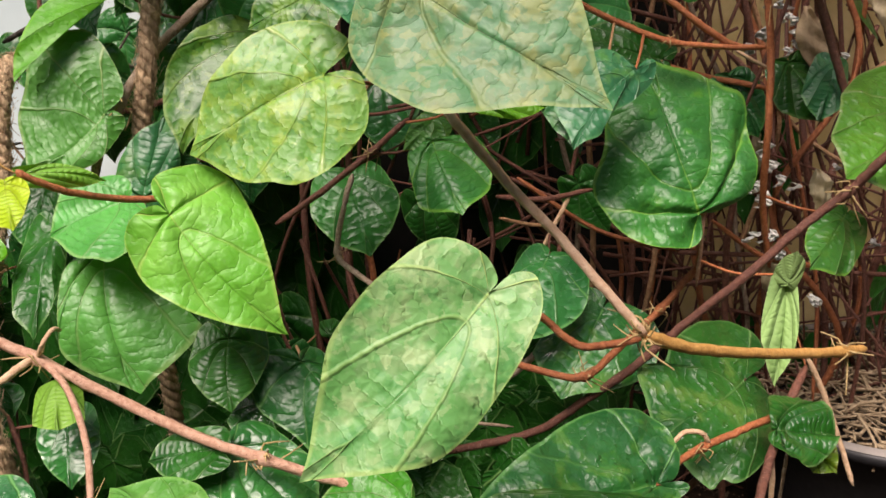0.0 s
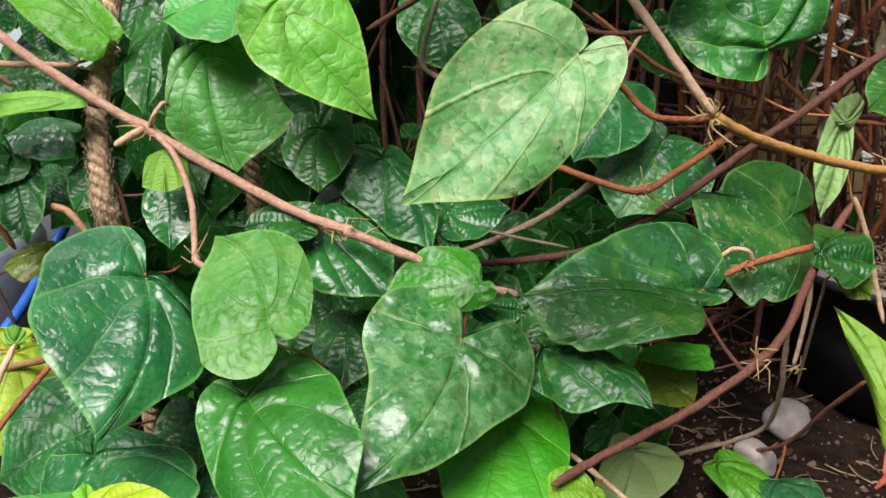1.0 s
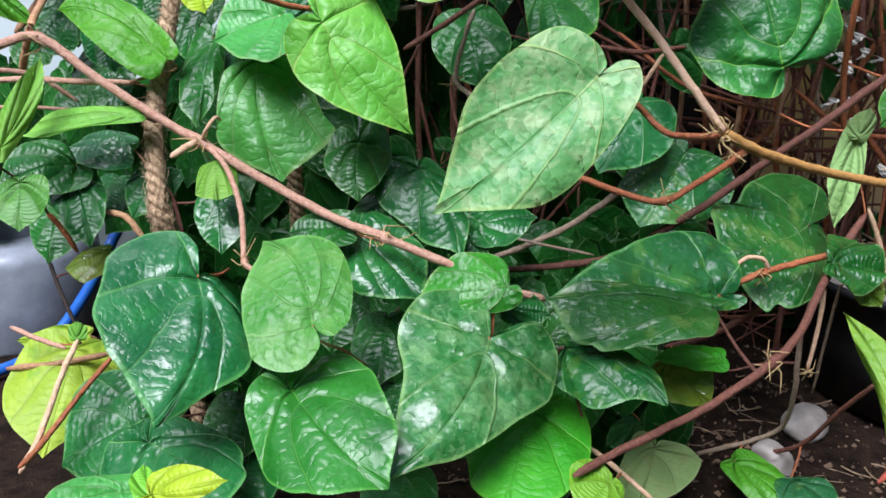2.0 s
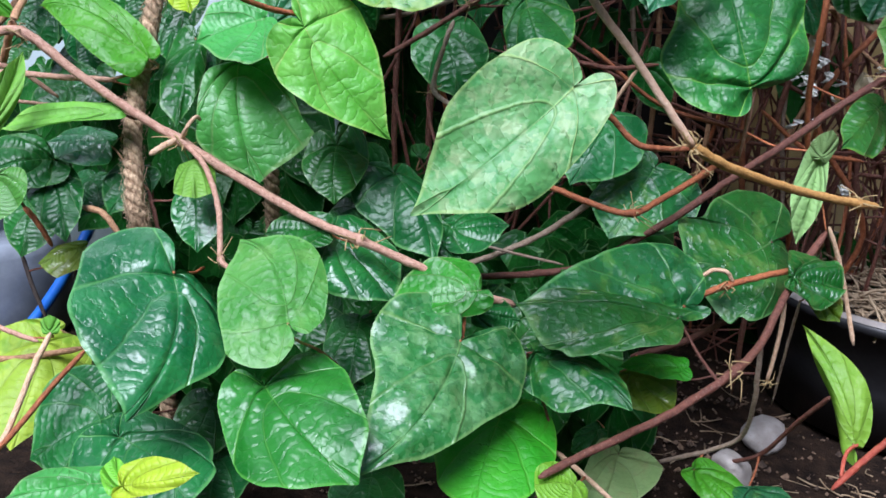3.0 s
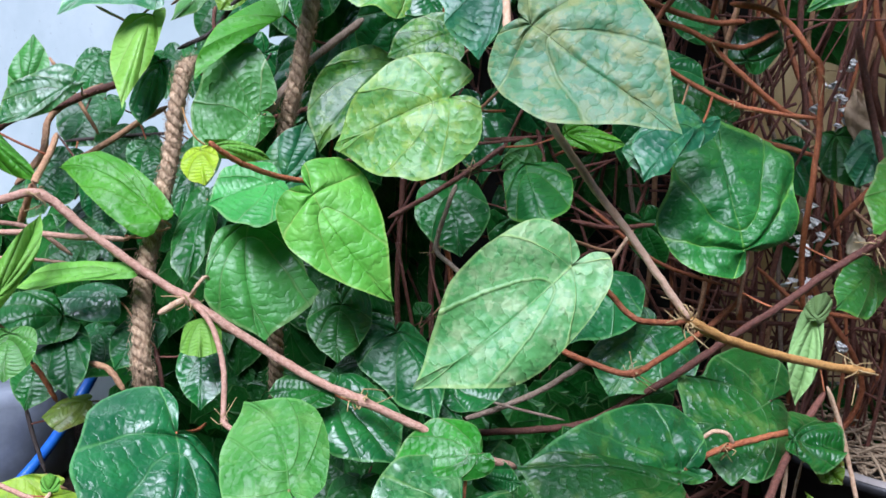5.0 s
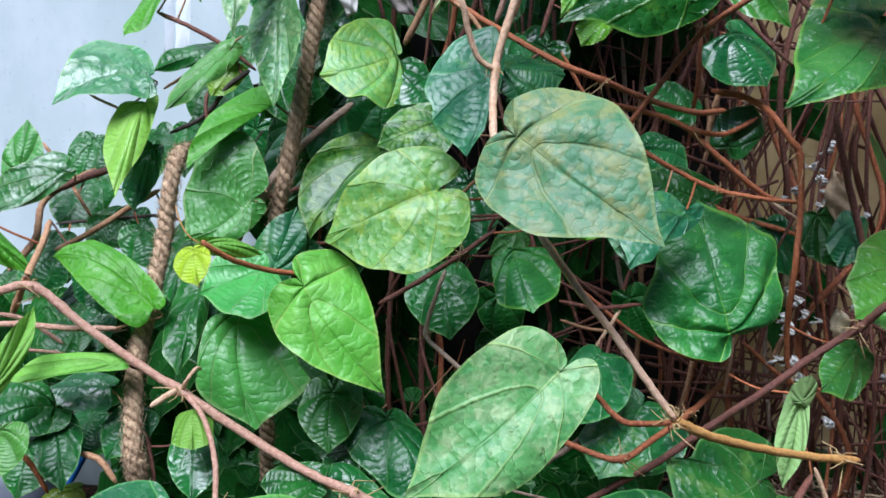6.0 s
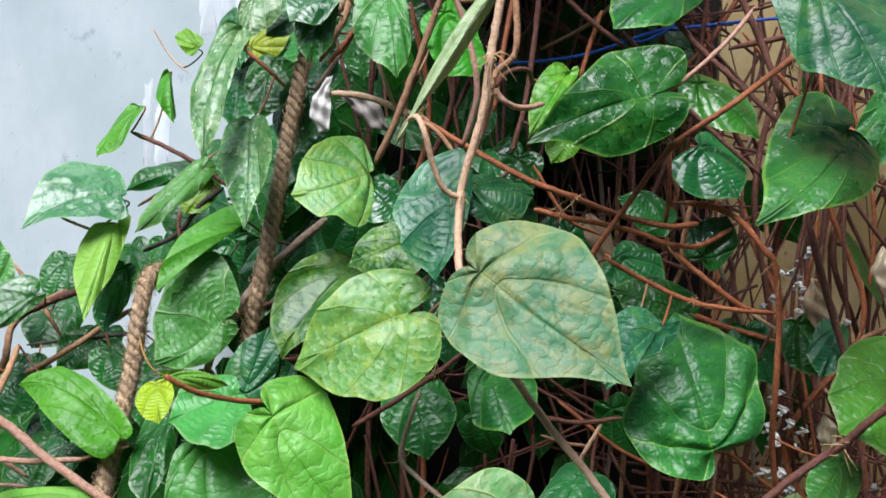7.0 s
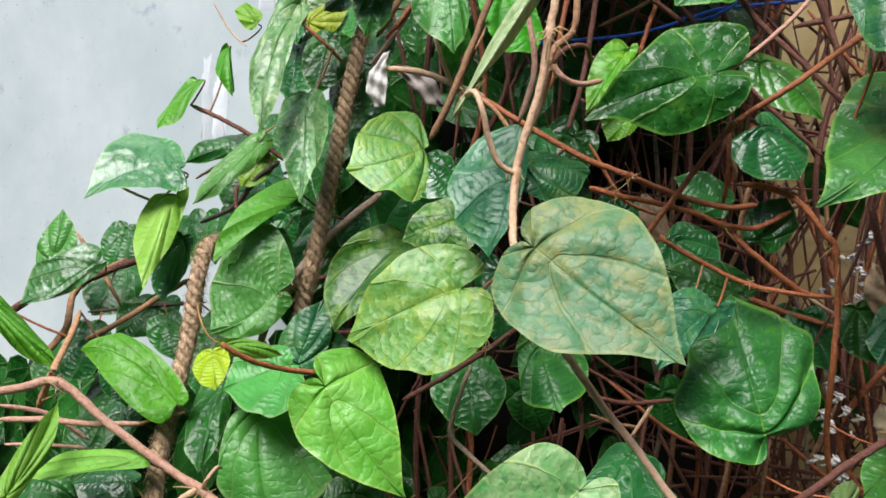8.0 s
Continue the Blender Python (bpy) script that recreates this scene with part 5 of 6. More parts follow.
leaf(wall_shoot, "pale_mottled", (-0.1004, 0.7214, 0.7095), (-0.1028, 0.6977, 0.6564), (-0.1134, 0.7098, 0.6874), (-0.0767, 0.7140, 0.6837), lobe=0.06)
leaf(wall_shoot, "pale_mottled", (-0.0992, 0.7061, 0.5884), (-0.0850, 0.6559, 0.4976), (-0.1232, 0.6924, 0.5628), (-0.0791, 0.6978, 0.5653), lobe=(0.04, 0.05), spread=(0.50, 0.51), full=(0.75, 0.82), point=0.49, sway=0.019, bump=1.2)
leaf(wall_shoot, "dark", (-0.1041, 0.7791, 0.6506), (-0.1092, 0.7519, 0.5926), (-0.1269, 0.7675, 0.6328), (-0.0824, 0.7692, 0.6208), lobe=0.09)
leaf(wall_shoot, "dark", (-0.0550, 0.7701, 0.7086), (-0.0949, 0.7254, 0.6636), (-0.0921, 0.7610, 0.7014), (-0.0626, 0.7451, 0.6755), lobe=0.06)
leaf(wall_shoot, "deep", (-0.0646, 0.7880, 0.6944), (-0.0656, 0.7683, 0.6504), (-0.0787, 0.7742, 0.6682), (-0.0552, 0.7772, 0.6664), lobe=0.06)
leaf(wall_shoot, "dark", (-0.0935, 0.8005, 0.6327), (-0.0874, 0.7709, 0.5664), (-0.1071, 0.7853, 0.6039), (-0.0617, 0.7908, 0.6003), lobe=0.09)
leaf(wall_shoot, "bright_green", (-0.2337, 0.7746, 0.6074), (-0.2543, 0.7375, 0.5549), (-0.2544, 0.7610, 0.5846), (-0.2283, 0.7404, 0.5730), lobe=0.01, bump=.3)
leaf(wall_shoot, "bright_green", (-0.1980, 0.7619, 0.6371), (-0.1793, 0.7333, 0.5885), (-0.2059, 0.7513, 0.6162), (-0.1891, 0.7535, 0.6152), lobe=0.03, bump=.3, wave=.1)
leaf(wall_shoot, "lime", (-0.1692, 0.7578, 0.6587), (-0.1921, 0.7587, 0.6690), (-0.1836, 0.7642, 0.6784), (-0.1773, 0.7539, 0.6527), lobe=0.06)
leaf(wall_shoot, "yellow_leaf", (-0.1392, 0.8144, 0.6695), (-0.1036, 0.8273, 0.6860), (-0.1287, 0.8242, 0.6879), (-0.1160, 0.8146, 0.6616), lobe=0.06)
leaf(wall_shoot, "dark", (-0.2926, 0.7577, 0.4624), (-0.2967, 0.7367, 0.4207), (-0.3135, 0.7489, 0.4510), (-0.2723, 0.7486, 0.4371), lobe=.12)
leaf(wall_shoot, "dark", (-0.2624, 0.7597, 0.3881), (-0.2923, 0.7417, 0.3617), (-0.2943, 0.7540, 0.3868), (-0.2608, 0.7473, 0.3630), lobe=.12)
leaf(wall_shoot, "dark", (-0.0285, 0.6727, 0.6855), (-0.0336, 0.6472, 0.6290), (-0.0488, 0.6604, 0.6628), (-0.0168, 0.6584, 0.6494), lobe=.06)
leaf(wall_shoot, "gloss", (-0.0209, 0.6691, 0.6958), (-0.0473, 0.6408, 0.6588), (-0.0512, 0.6629, 0.6898), (-0.0206, 0.6454, 0.6620), lobe=.06)
leaf(wall_shoot, "dark", (-0.1644, 0.8686, 0.6613), (-0.1625, 0.8366, 0.5896), (-0.1960, 0.8666, 0.6446), (-0.1317, 0.8486, 0.6340), lobe=.15)
leaf(wall_shoot, "dark", (-0.1155, 0.8427, 0.5911), (-0.1085, 0.8107, 0.5231), (-0.1443, 0.8407, 0.5720), (-0.0826, 0.8227, 0.5684), lobe=.15)
leaf(wall_shoot, "dark", (-0.1843, 0.8706, 0.5779), (-0.1905, 0.8386, 0.5273), (-0.2104, 0.8686, 0.5700), (-0.1616, 0.8506, 0.5550), lobe=.15)
leaf(wall_shoot, "gloss", (-0.1351, 0.8169, 0.5406), (-0.1087, 0.7849, 0.4828), (-0.1545, 0.8149, 0.5166), (-0.0994, 0.7969, 0.5288), lobe=.15)
leaf(wall_shoot, "dark", (-0.2139, 0.8484, 0.5272), (-0.2086, 0.8164, 0.4707), (-0.2403, 0.8464, 0.5127), (-0.1840, 0.8284, 0.5071), lobe=.15)
leaf(wall_shoot, "dark", (-0.1874, 0.8346, 0.5211), (-0.1636, 0.8026, 0.4725), (-0.2045, 0.8326, 0.5014), (-0.1554, 0.8146, 0.5108), lobe=.15)
leaf(wall_shoot, "dark", (-0.2452, 0.8601, 0.4759), (-0.2336, 0.8281, 0.4252), (-0.2681, 0.8581, 0.4604), (-0.2147, 0.8401, 0.4604), lobe=.15)
leaf(wall_shoot, "dark", (-0.0772, 0.8225, 0.6690), (-0.0761, 0.7905, 0.6065), (-0.1039, 0.8205, 0.6547), (-0.0500, 0.8025, 0.6447), lobe=.15)
leaf(wall_shoot, "dark", (-0.1715, 0.8643, 0.7127), (-0.1573, 0.8323, 0.6504), (-0.1945, 0.8623, 0.6948), (-0.1396, 0.8443, 0.6919), lobe=.15)
leaf(wall_shoot, "deep", (-0.1075, 0.8446, 0.7031), (-0.1051, 0.8126, 0.6434), (-0.1324, 0.8426, 0.6898), (-0.0810, 0.8246, 0.6794), lobe=.15)
leaf(wall_shoot, "dark", (-0.2824, 0.8661, 0.4678), (-0.2651, 0.8341, 0.4226), (-0.3017, 0.8641, 0.4521), (-0.2519, 0.8461, 0.4558), lobe=.15)

# leaves of the high shoot
leaf(high_shoot, "mottled_yellow", (0.0583, 0.6042, 0.4433), (-0.0219, 0.5912, 0.4015), (0.0189, 0.6086, 0.4698), (0.0512, 0.5749, 0.3856), lobe=(0.25, 0.20), spread=(0.29, 0.33), full=(0.80, 0.79), point=0.57, sway=-0.010, sinus=0.32)
leaf(high_shoot, "mottled_yellow", (0.0018, 0.7176, 0.5475), (-0.0564, 0.6850, 0.5271), (-0.0025, 0.6902, 0.5063), (-0.0346, 0.7267, 0.5815), lobe=(0.00, 0.12), spread=(0.50, 0.70), full=(0.71, 0.90), point=0.60, sway=-0.054)
leaf(high_shoot, "gloss", (-0.0001, 0.7165, 0.5402), (0.0343, 0.7054, 0.5084), (0.0248, 0.7252, 0.5417), (-0.0108, 0.6973, 0.5128), lobe=(0.04, 0.15), spread=(0.51, 0.50), full=(0.87, 0.87), point=0.57, sway=0.017, bump=1.6)
leaf(high_shoot, "deep_blue", (0.0932, 0.6051, 0.5316), (0.0813, 0.5771, 0.4699), (0.0455, 0.5964, 0.5177), (0.0981, 0.5972, 0.5135), lobe=(0.52, 0.28), spread=(0.25, 0.50), full=(0.77, 0.82), point=0.64, sway=0.022, bump=.8)
leaf(high_shoot, "deep_blue", (0.0981, 0.6265, 0.5366), (0.1451, 0.6399, 0.5329), (0.1222, 0.6515, 0.5463), (0.1193, 0.6192, 0.5123), lobe=(0.13, 0.14), spread=(0.46, 0.49), full=(0.87, 0.85), point=0.76, sway=0.031)
leaf(high_shoot, "dark", (0.0953, 0.7516, 0.6147), (0.0959, 0.7355, 0.5792), (0.0822, 0.7423, 0.5987), (0.1063, 0.7455, 0.5972), lobe=0.06)
leaf(high_shoot, "dark", (0.0992, 0.7299, 0.5693), (0.1082, 0.7202, 0.5454), (0.0860, 0.7231, 0.5590), (0.1143, 0.7270, 0.5577), lobe=0.06)
leaf(high_shoot, "long_pale", (0.1161, 0.6161, 0.6833), (0.0589, 0.5311, 0.5578), (0.0818, 0.5888, 0.6339), (0.0938, 0.5890, 0.6302), lobe=0.00, bump=.6)
leaf(high_shoot, "bright_green", (0.0633, 0.7081, 0.6809), (0.0954, 0.6935, 0.6254), (0.0883, 0.7063, 0.6718), (0.0562, 0.6893, 0.6428), lobe=(0.15, 0.10), spread=(0.50, 0.44), full=(0.89, 0.92), point=0.80, sway=0.004)
leaf(high_shoot, "mid", (0.0125, 0.7208, 0.7044), (0.0293, 0.6874, 0.6238), (-0.0101, 0.6985, 0.6620), (0.0366, 0.7046, 0.6589), lobe=0.07)
leaf(high_shoot, "bright_green", (0.0207, 0.7403, 0.6557), (0.0203, 0.7240, 0.6194), (0.0092, 0.7313, 0.6395), (0.0343, 0.7369, 0.6431), lobe=0.06)
leaf(high_shoot, "mottled_mid", (-0.0042, 0.7175, 0.4701), (-0.0563, 0.6732, 0.3918), (-0.0578, 0.7018, 0.4531), (-0.0031, 0.6977, 0.4396), lobe=(0.02, 0.15), spread=(0.46, 0.50), full=(0.88, 0.86), point=0.66, sway=-0.073)
leaf(high_shoot, "mottled_mid", (0.0482, 0.6769, 0.4941), (-0.0024, 0.6683, 0.4715), (0.0177, 0.6768, 0.5041), (0.0473, 0.6628, 0.4654), lobe=0.06)
leaf(high_shoot, "mid", (-0.1107, 0.6811, 0.4200), (-0.1593, 0.6592, 0.3856), (-0.1569, 0.6852, 0.4706), (-0.1151, 0.6710, 0.3950), lobe=(0.46, 0.14), spread=(0.68, 0.49), full=(0.77, 0.87), point=0.59, sway=0.092)
leaf(high_shoot, "bright_green", (-0.1049, 0.7112, 0.5012), (-0.1561, 0.6541, 0.4452), (-0.1455, 0.6909, 0.4920), (-0.1347, 0.7073, 0.4879), lobe=(0.15, 0.14), spread=(0.50, 0.49), full=(0.92, 0.87), point=0.62, sway=-0.054, bump=.3)
leaf(high_shoot, "deep_blue", (-0.0857, 0.6677, 0.3634), (-0.0744, 0.6956, 0.4162), (-0.1047, 0.6746, 0.3830), (-0.0627, 0.6814, 0.3835), lobe=0.09)
leaf(high_shoot, "deep_blue", (-0.0621, 0.6820, 0.3635), (-0.0652, 0.6959, 0.3921), (-0.0735, 0.6855, 0.3739), (-0.0482, 0.6912, 0.3772), lobe=0.09)

# leaves of the high right shoot
leaf(high_right_shoot, "deep_gloss", (0.2266, 0.6443, 0.6070), (0.1385, 0.6165, 0.5682), (0.1989, 0.6466, 0.6413), (0.2231, 0.6314, 0.5669), lobe=(0.39, 0.25), spread=(0.49, 0.35), full=(0.69, 0.96), point=0.38, sway=-0.037, bump=1.1, stalk=False)
leaf(high_right_shoot, "lime_green", (0.1670, 0.6836, 0.6300), (0.1382, 0.6565, 0.5757), (0.1433, 0.6770, 0.6225), (0.1659, 0.6753, 0.6107), lobe=(0.05, 0.13), spread=(0.51, 0.49), full=(0.84, 0.86), point=0.53, sway=-0.010)
leaf(high_right_shoot, "lime_green", (0.1756, 0.6933, 0.5848), (0.1551, 0.6776, 0.5578), (0.1518, 0.6859, 0.5769), (0.1743, 0.6846, 0.5664), lobe=0.06)
leaf(high_right_shoot, "deep", (0.2591, 0.7446, 0.7192), (0.2004, 0.7037, 0.6682), (0.2071, 0.7411, 0.7092), (0.2468, 0.7135, 0.6736), lobe=0.09)
leaf(high_right_shoot, "deep", (0.3790, 0.6872, 0.5909), (0.2992, 0.6153, 0.5152), (0.3181, 0.6931, 0.5918), (0.3850, 0.6644, 0.5494), lobe=(0.21, 0.01), spread=(0.70, 0.45), full=(0.80, 0.81), point=0.47, sway=0.081, bump=1.3)
leaf(high_right_shoot, "deep_blue", (0.3379, 0.6458, 0.6944), (0.3801, 0.6029, 0.6070), (0.3996, 0.6555, 0.6787), (0.3245, 0.6164, 0.6311), lobe=0.12)
leaf(high_right_shoot, "deep", (0.4287, 0.7454, 0.6193), (0.4007, 0.7159, 0.5621), (0.3999, 0.7340, 0.6016), (0.4337, 0.7289, 0.5816), lobe=0.12)
leaf(high_right_shoot, "glossgreen", (0.2761, 0.7640, 0.6336), (0.3255, 0.7410, 0.5864), (0.3086, 0.7683, 0.6299), (0.2800, 0.7417, 0.6012), lobe=(0.15, 0.14), spread=(0.50, 0.49), full=(0.87, 0.96), point=0.60, sway=-0.009)
leaf(high_right_shoot, "gloss", (0.2752, 0.7308, 0.5779), (0.3056, 0.7147, 0.5358), (0.3095, 0.7399, 0.5712), (0.2553, 0.7126, 0.5459), lobe=(0.22, 0.04), spread=(0.47, 0.48), full=(0.87, 0.92), point=0.63, sway=-0.008)
leaf(high_right_shoot, "gloss", (0.2833, 0.7383, 0.4862), (0.3025, 0.7481, 0.5224), (0.2734, 0.7480, 0.5098), (0.3120, 0.7482, 0.4975), lobe=0.12)
leaf(high_right_shoot, "dark", (0.2606, 0.8067, 0.5133), (0.2149, 0.8101, 0.5360), (0.2479, 0.8176, 0.5410), (0.2382, 0.8003, 0.5073), lobe=0.09)
leaf(high_right_shoot, "dark", (0.2151, 0.8073, 0.4803), (0.2608, 0.8009, 0.4525), (0.2505, 0.8161, 0.4869), (0.2209, 0.7938, 0.4508), lobe=0.09)
leaf(high_right_shoot, "dark", (0.3751, 0.7926, 0.4301), (0.3956, 0.7732, 0.3857), (0.4033, 0.7930, 0.4221), (0.3635, 0.7744, 0.3977), lobe=0.09)
leaf(high_right_shoot, "dark", (0.3400, 0.8265, 0.4186), (0.3578, 0.8056, 0.3720), (0.3645, 0.8237, 0.4052), (0.3287, 0.8076, 0.3847), lobe=0.09)
leaf(high_right_shoot, "deep_blue", (0.4031, 0.7771, 0.4290), (0.3859, 0.7539, 0.3885), (0.3760, 0.7633, 0.4099), (0.4078, 0.7645, 0.4025), lobe=0.09)
leaf(high_right_shoot, "dark", (-0.2743, 0.7338, 0.3296), (-0.2769, 0.6915, 0.2865), (-0.3072, 0.7179, 0.3128), (-0.2474, 0.7193, 0.3048), lobe=.12)
leaf(high_right_shoot, "dark", (-0.1852, 0.7151, 0.3712), (-0.1802, 0.6828, 0.3252), (-0.2005, 0.6981, 0.3498), (-0.1657, 0.7002, 0.3469), lobe=.1)
leaf(high_right_shoot, "dark", (-0.3189, 0.8120, 0.4210), (-0.3330, 0.7666, 0.3733), (-0.3580, 0.7967, 0.4057), (-0.3010, 0.7870, 0.3821), lobe=.12)

# ---- deeper leaves and stems of the thicket ----
inner = plant("climbing_vine", "shaded inner vine with dark leaves deep behind the others", "vine")
rng = np.random.default_rng(5)
for i in range(46):
    # upright runners, close together towards the cream wall
    x = rng.uniform(0.24, 0.62) if i < 36 else rng.uniform(-0.1, 0.24)
    y = rng.uniform(0.80, 0.97)
    knots = [(x + rng.normal() * 0.02, y + rng.normal() * 0.015, z) for z in np.linspace(rng.uniform(0.0, 0.15), rng.uniform(0.55, 0.95), 6)]
    stem(inner, str(rng.choice(["red", "darkred", "darkred", "brown", "grey"])), rng.uniform(0.0016, 0.0034), knots)
for i in range(22):
    x, z = rng.uniform(0.12, 0.45), rng.uniform(0.30, 0.80)
    dx, dz = rng.uniform(0.06, 0.16), rng.normal() * 0.09
    y = rng.uniform(0.76, 0.92)
    stem(inner, str(rng.choice(["red", "darkred", "brown"])), rng.uniform(0.0014, 0.0028),
         [(x, y, z), (x + dx * 0.5, y + rng.normal() * 0.01, z + dz * 0.5 - 0.015), (x + dx, y + rng.normal() * 0.02, z + dz)])
# inner leaves take the darker colours to deepen the shade in the gaps
for i in range(64):
    x, y, z = rng.uniform(-0.34, 0.26), rng.uniform(0.82, 0.96), rng.uniform(0.03, 0.62)
    if x < -0.10 and z > 0.33 or x < -0.24 and z < 0.20 or (i % 2 and x > -0.05 and z > 0.2):
        continue
    size = rng.uniform(0.05, 0.085)
    down = np.array([rng.normal() * 0.45, rng.normal() * 0.2, -1.0])
    down *= size / np.linalg.norm(down)
    side = np.cross(down, (rng.normal() * 0.3, 1.0, rng.normal() * 0.3))
    side *= size * 0.42 / np.linalg.norm(side)
    b = np.array([x, y, z])
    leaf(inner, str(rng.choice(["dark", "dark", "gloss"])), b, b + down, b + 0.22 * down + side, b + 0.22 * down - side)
for i in range(34):
    # leaves in the dark between the two ropes
    b = np.array([rng.uniform(-0.21, -0.03), rng.uniform(0.80, 0.97), rng.uniform(0.36, 0.60)])
    if b[0] < -0.14 and b[2] > 0.50:
        continue
    size = rng.uniform(0.055, 0.085)
    down = np.array([rng.normal() * 0.45, rng.normal() * 0.2, -1.0])
    down *= size / np.linalg.norm(down)
    side = np.cross(down, (rng.normal() * 0.3, 1.0, rng.normal() * 0.3))
    side *= size * 0.42 / np.linalg.norm(side)
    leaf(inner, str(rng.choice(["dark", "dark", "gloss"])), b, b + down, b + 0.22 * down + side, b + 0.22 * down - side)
for i in range(16):
    # tan and brown runners crossing behind the ropes
    x, y, z = rng.uniform(-0.25, -0.02), rng.uniform(0.78, 0.93), rng.uniform(0.36, 0.56)
    dx, dz = rng.uniform(0.06, 0.15), rng.uniform(-0.02, 0.11)
    stem(inner, str(rng.choice(["brown", "darkred", "grey"])), rng.uniform(0.0014, 0.0026),
         [(x, y, z), (x + dx * 0.5, y + rng.normal() * 0.01, z + dz * 0.5 - 0.012), (x + dx, y + rng.normal() * 0.02, z + dz)])


def leaf_mass():
    """The uncounted leaves at the back of the thicket and an added, unseen canopy over it for shade, small heart shapes
    joined into one.
    """
    vs, fs, uv = [], [], []
    edge = outline(0.28, 0.22, 0.5, 0.86, 0.56)[::6]
    half = len(edge)
    for i in range(2600):
        # up: leaves added above the view to keep light out of the interior
        up = 900 <= i < 1500 or i >= 2300
        x, y, z = rng.uniform(-0.5, 0.68), rng.uniform(0.93, 1.07), rng.uniform(0.0, 0.74)
        if up:
            x, y, z = rng.uniform(0.0, 0.24), rng.uniform(0.64, 1.10), rng.uniform(0.86, 1.15)
        elif i >= 1900:
            x, y, z = rng.uniform(-0.6, -0.10), rng.uniform(0.74, 0.95), rng.uniform(0.02, 0.29)
        elif i >= 1500:
            x, y, z = rng.uniform(-0.3, 0.22), rng.uniform(0.66, 0.85), rng.uniform(0.02, 0.17)
        elif (x < -0.09 and (z > (0.52 if x > -0.2 else 0.30 + 0.1 * (x + 0.5)) or y > 0.98)) or (x > 0.27 and rng.uniform() < 0.72) or (x > -0.05 and 0.17 < z < 0.6 and rng.uniform() < 0.85):
            continue
        if x < -0.24 and z < 0.20:
            continue
        size = rng.uniform(0.05, 0.09)
        d = np.array([rng.normal() * 0.5, rng.normal() * 0.3, -1.0])
        d *= size / np.linalg.norm(d)
        sd = np.cross(d, (rng.normal() * 0.4, 1.0, rng.normal() * 0.4))
        sd *= 0.42 * size / np.linalg.norm(sd)
        n = np.cross(d, sd) / size
        k = len(vs)
        for q, (u, w) in enumerate(edge):
            f = q / (half - 1)
            c = np.array([x, y, z])
            vs += [c + u * d - w * sd - n * 0.1 * w, c + f**6 * d, c + u * d + w * sd - n * 0.1 * w]
            uv += [(f, 0.0), (f, 0.5), (f, 1.0)]
        for q in range(half - 1):
            a = k + 3 * q
            fs += [(a, a + 1, a + 4, a + 3), (a + 1, a + 2, a + 5, a + 4)]
    tagged(part("foliage", mesh_of("foliage", vs, fs, uv=uv, veins=[(4.2 * a, 9.0 * abs(b - 0.5)) for a, b in uv]), LEAF["dark"]), "dense dark green leaves deep in the thicket, plus unseen shading canopy", "foliage", kind="stuff")


def twig_mass():
    """The uncounted dry runners in front of the cream wall, joined into one."""
    vs, fs = [], []
    for i in range(820):
        x, y, z = rng.uniform(-0.05, 0.80) if i < 560 else rng.uniform(0.26, 0.62), rng.uniform(0.86, 1.06), rng.uniform(-0.05, 0.9)
        ln = rng.uniform(0.08, 0.30)
        d = np.array([rng.normal() * 0.35, rng.normal() * 0.1, 1.0]) * ln
        if i % 4 == 0:
            x = max(x, 0.25)
            d = np.array([rng.choice([-1, 1]) * ln, rng.normal() * 0.02, rng.normal() * ln * 0.5])
        a = np.array([x, y, z])
        if any(0.385 < q[0] < 0.475 and 0.39 < q[2] < 0.52 for q in (a, a + d * 0.3, a + d * 0.6, a + d)):
            continue    # a clear view of the plaster
        tv, tf = tube(spline([a, a + d * 0.5 + rng.normal(size=3) * 0.008, a + d], 5), rng.uniform(0.0007, 0.0024), 5)
        fs += [tuple(q + len(vs) for q in face) for face in tf]
        vs += list(tv)
    tagged(part("dry_runners", mesh_of("dry_runners", vs, fs), STEM["darkred"]), "tangle of thin dark red-brown dry runners", "stems", kind="stuff")


leaf_mass()
twig_mass()


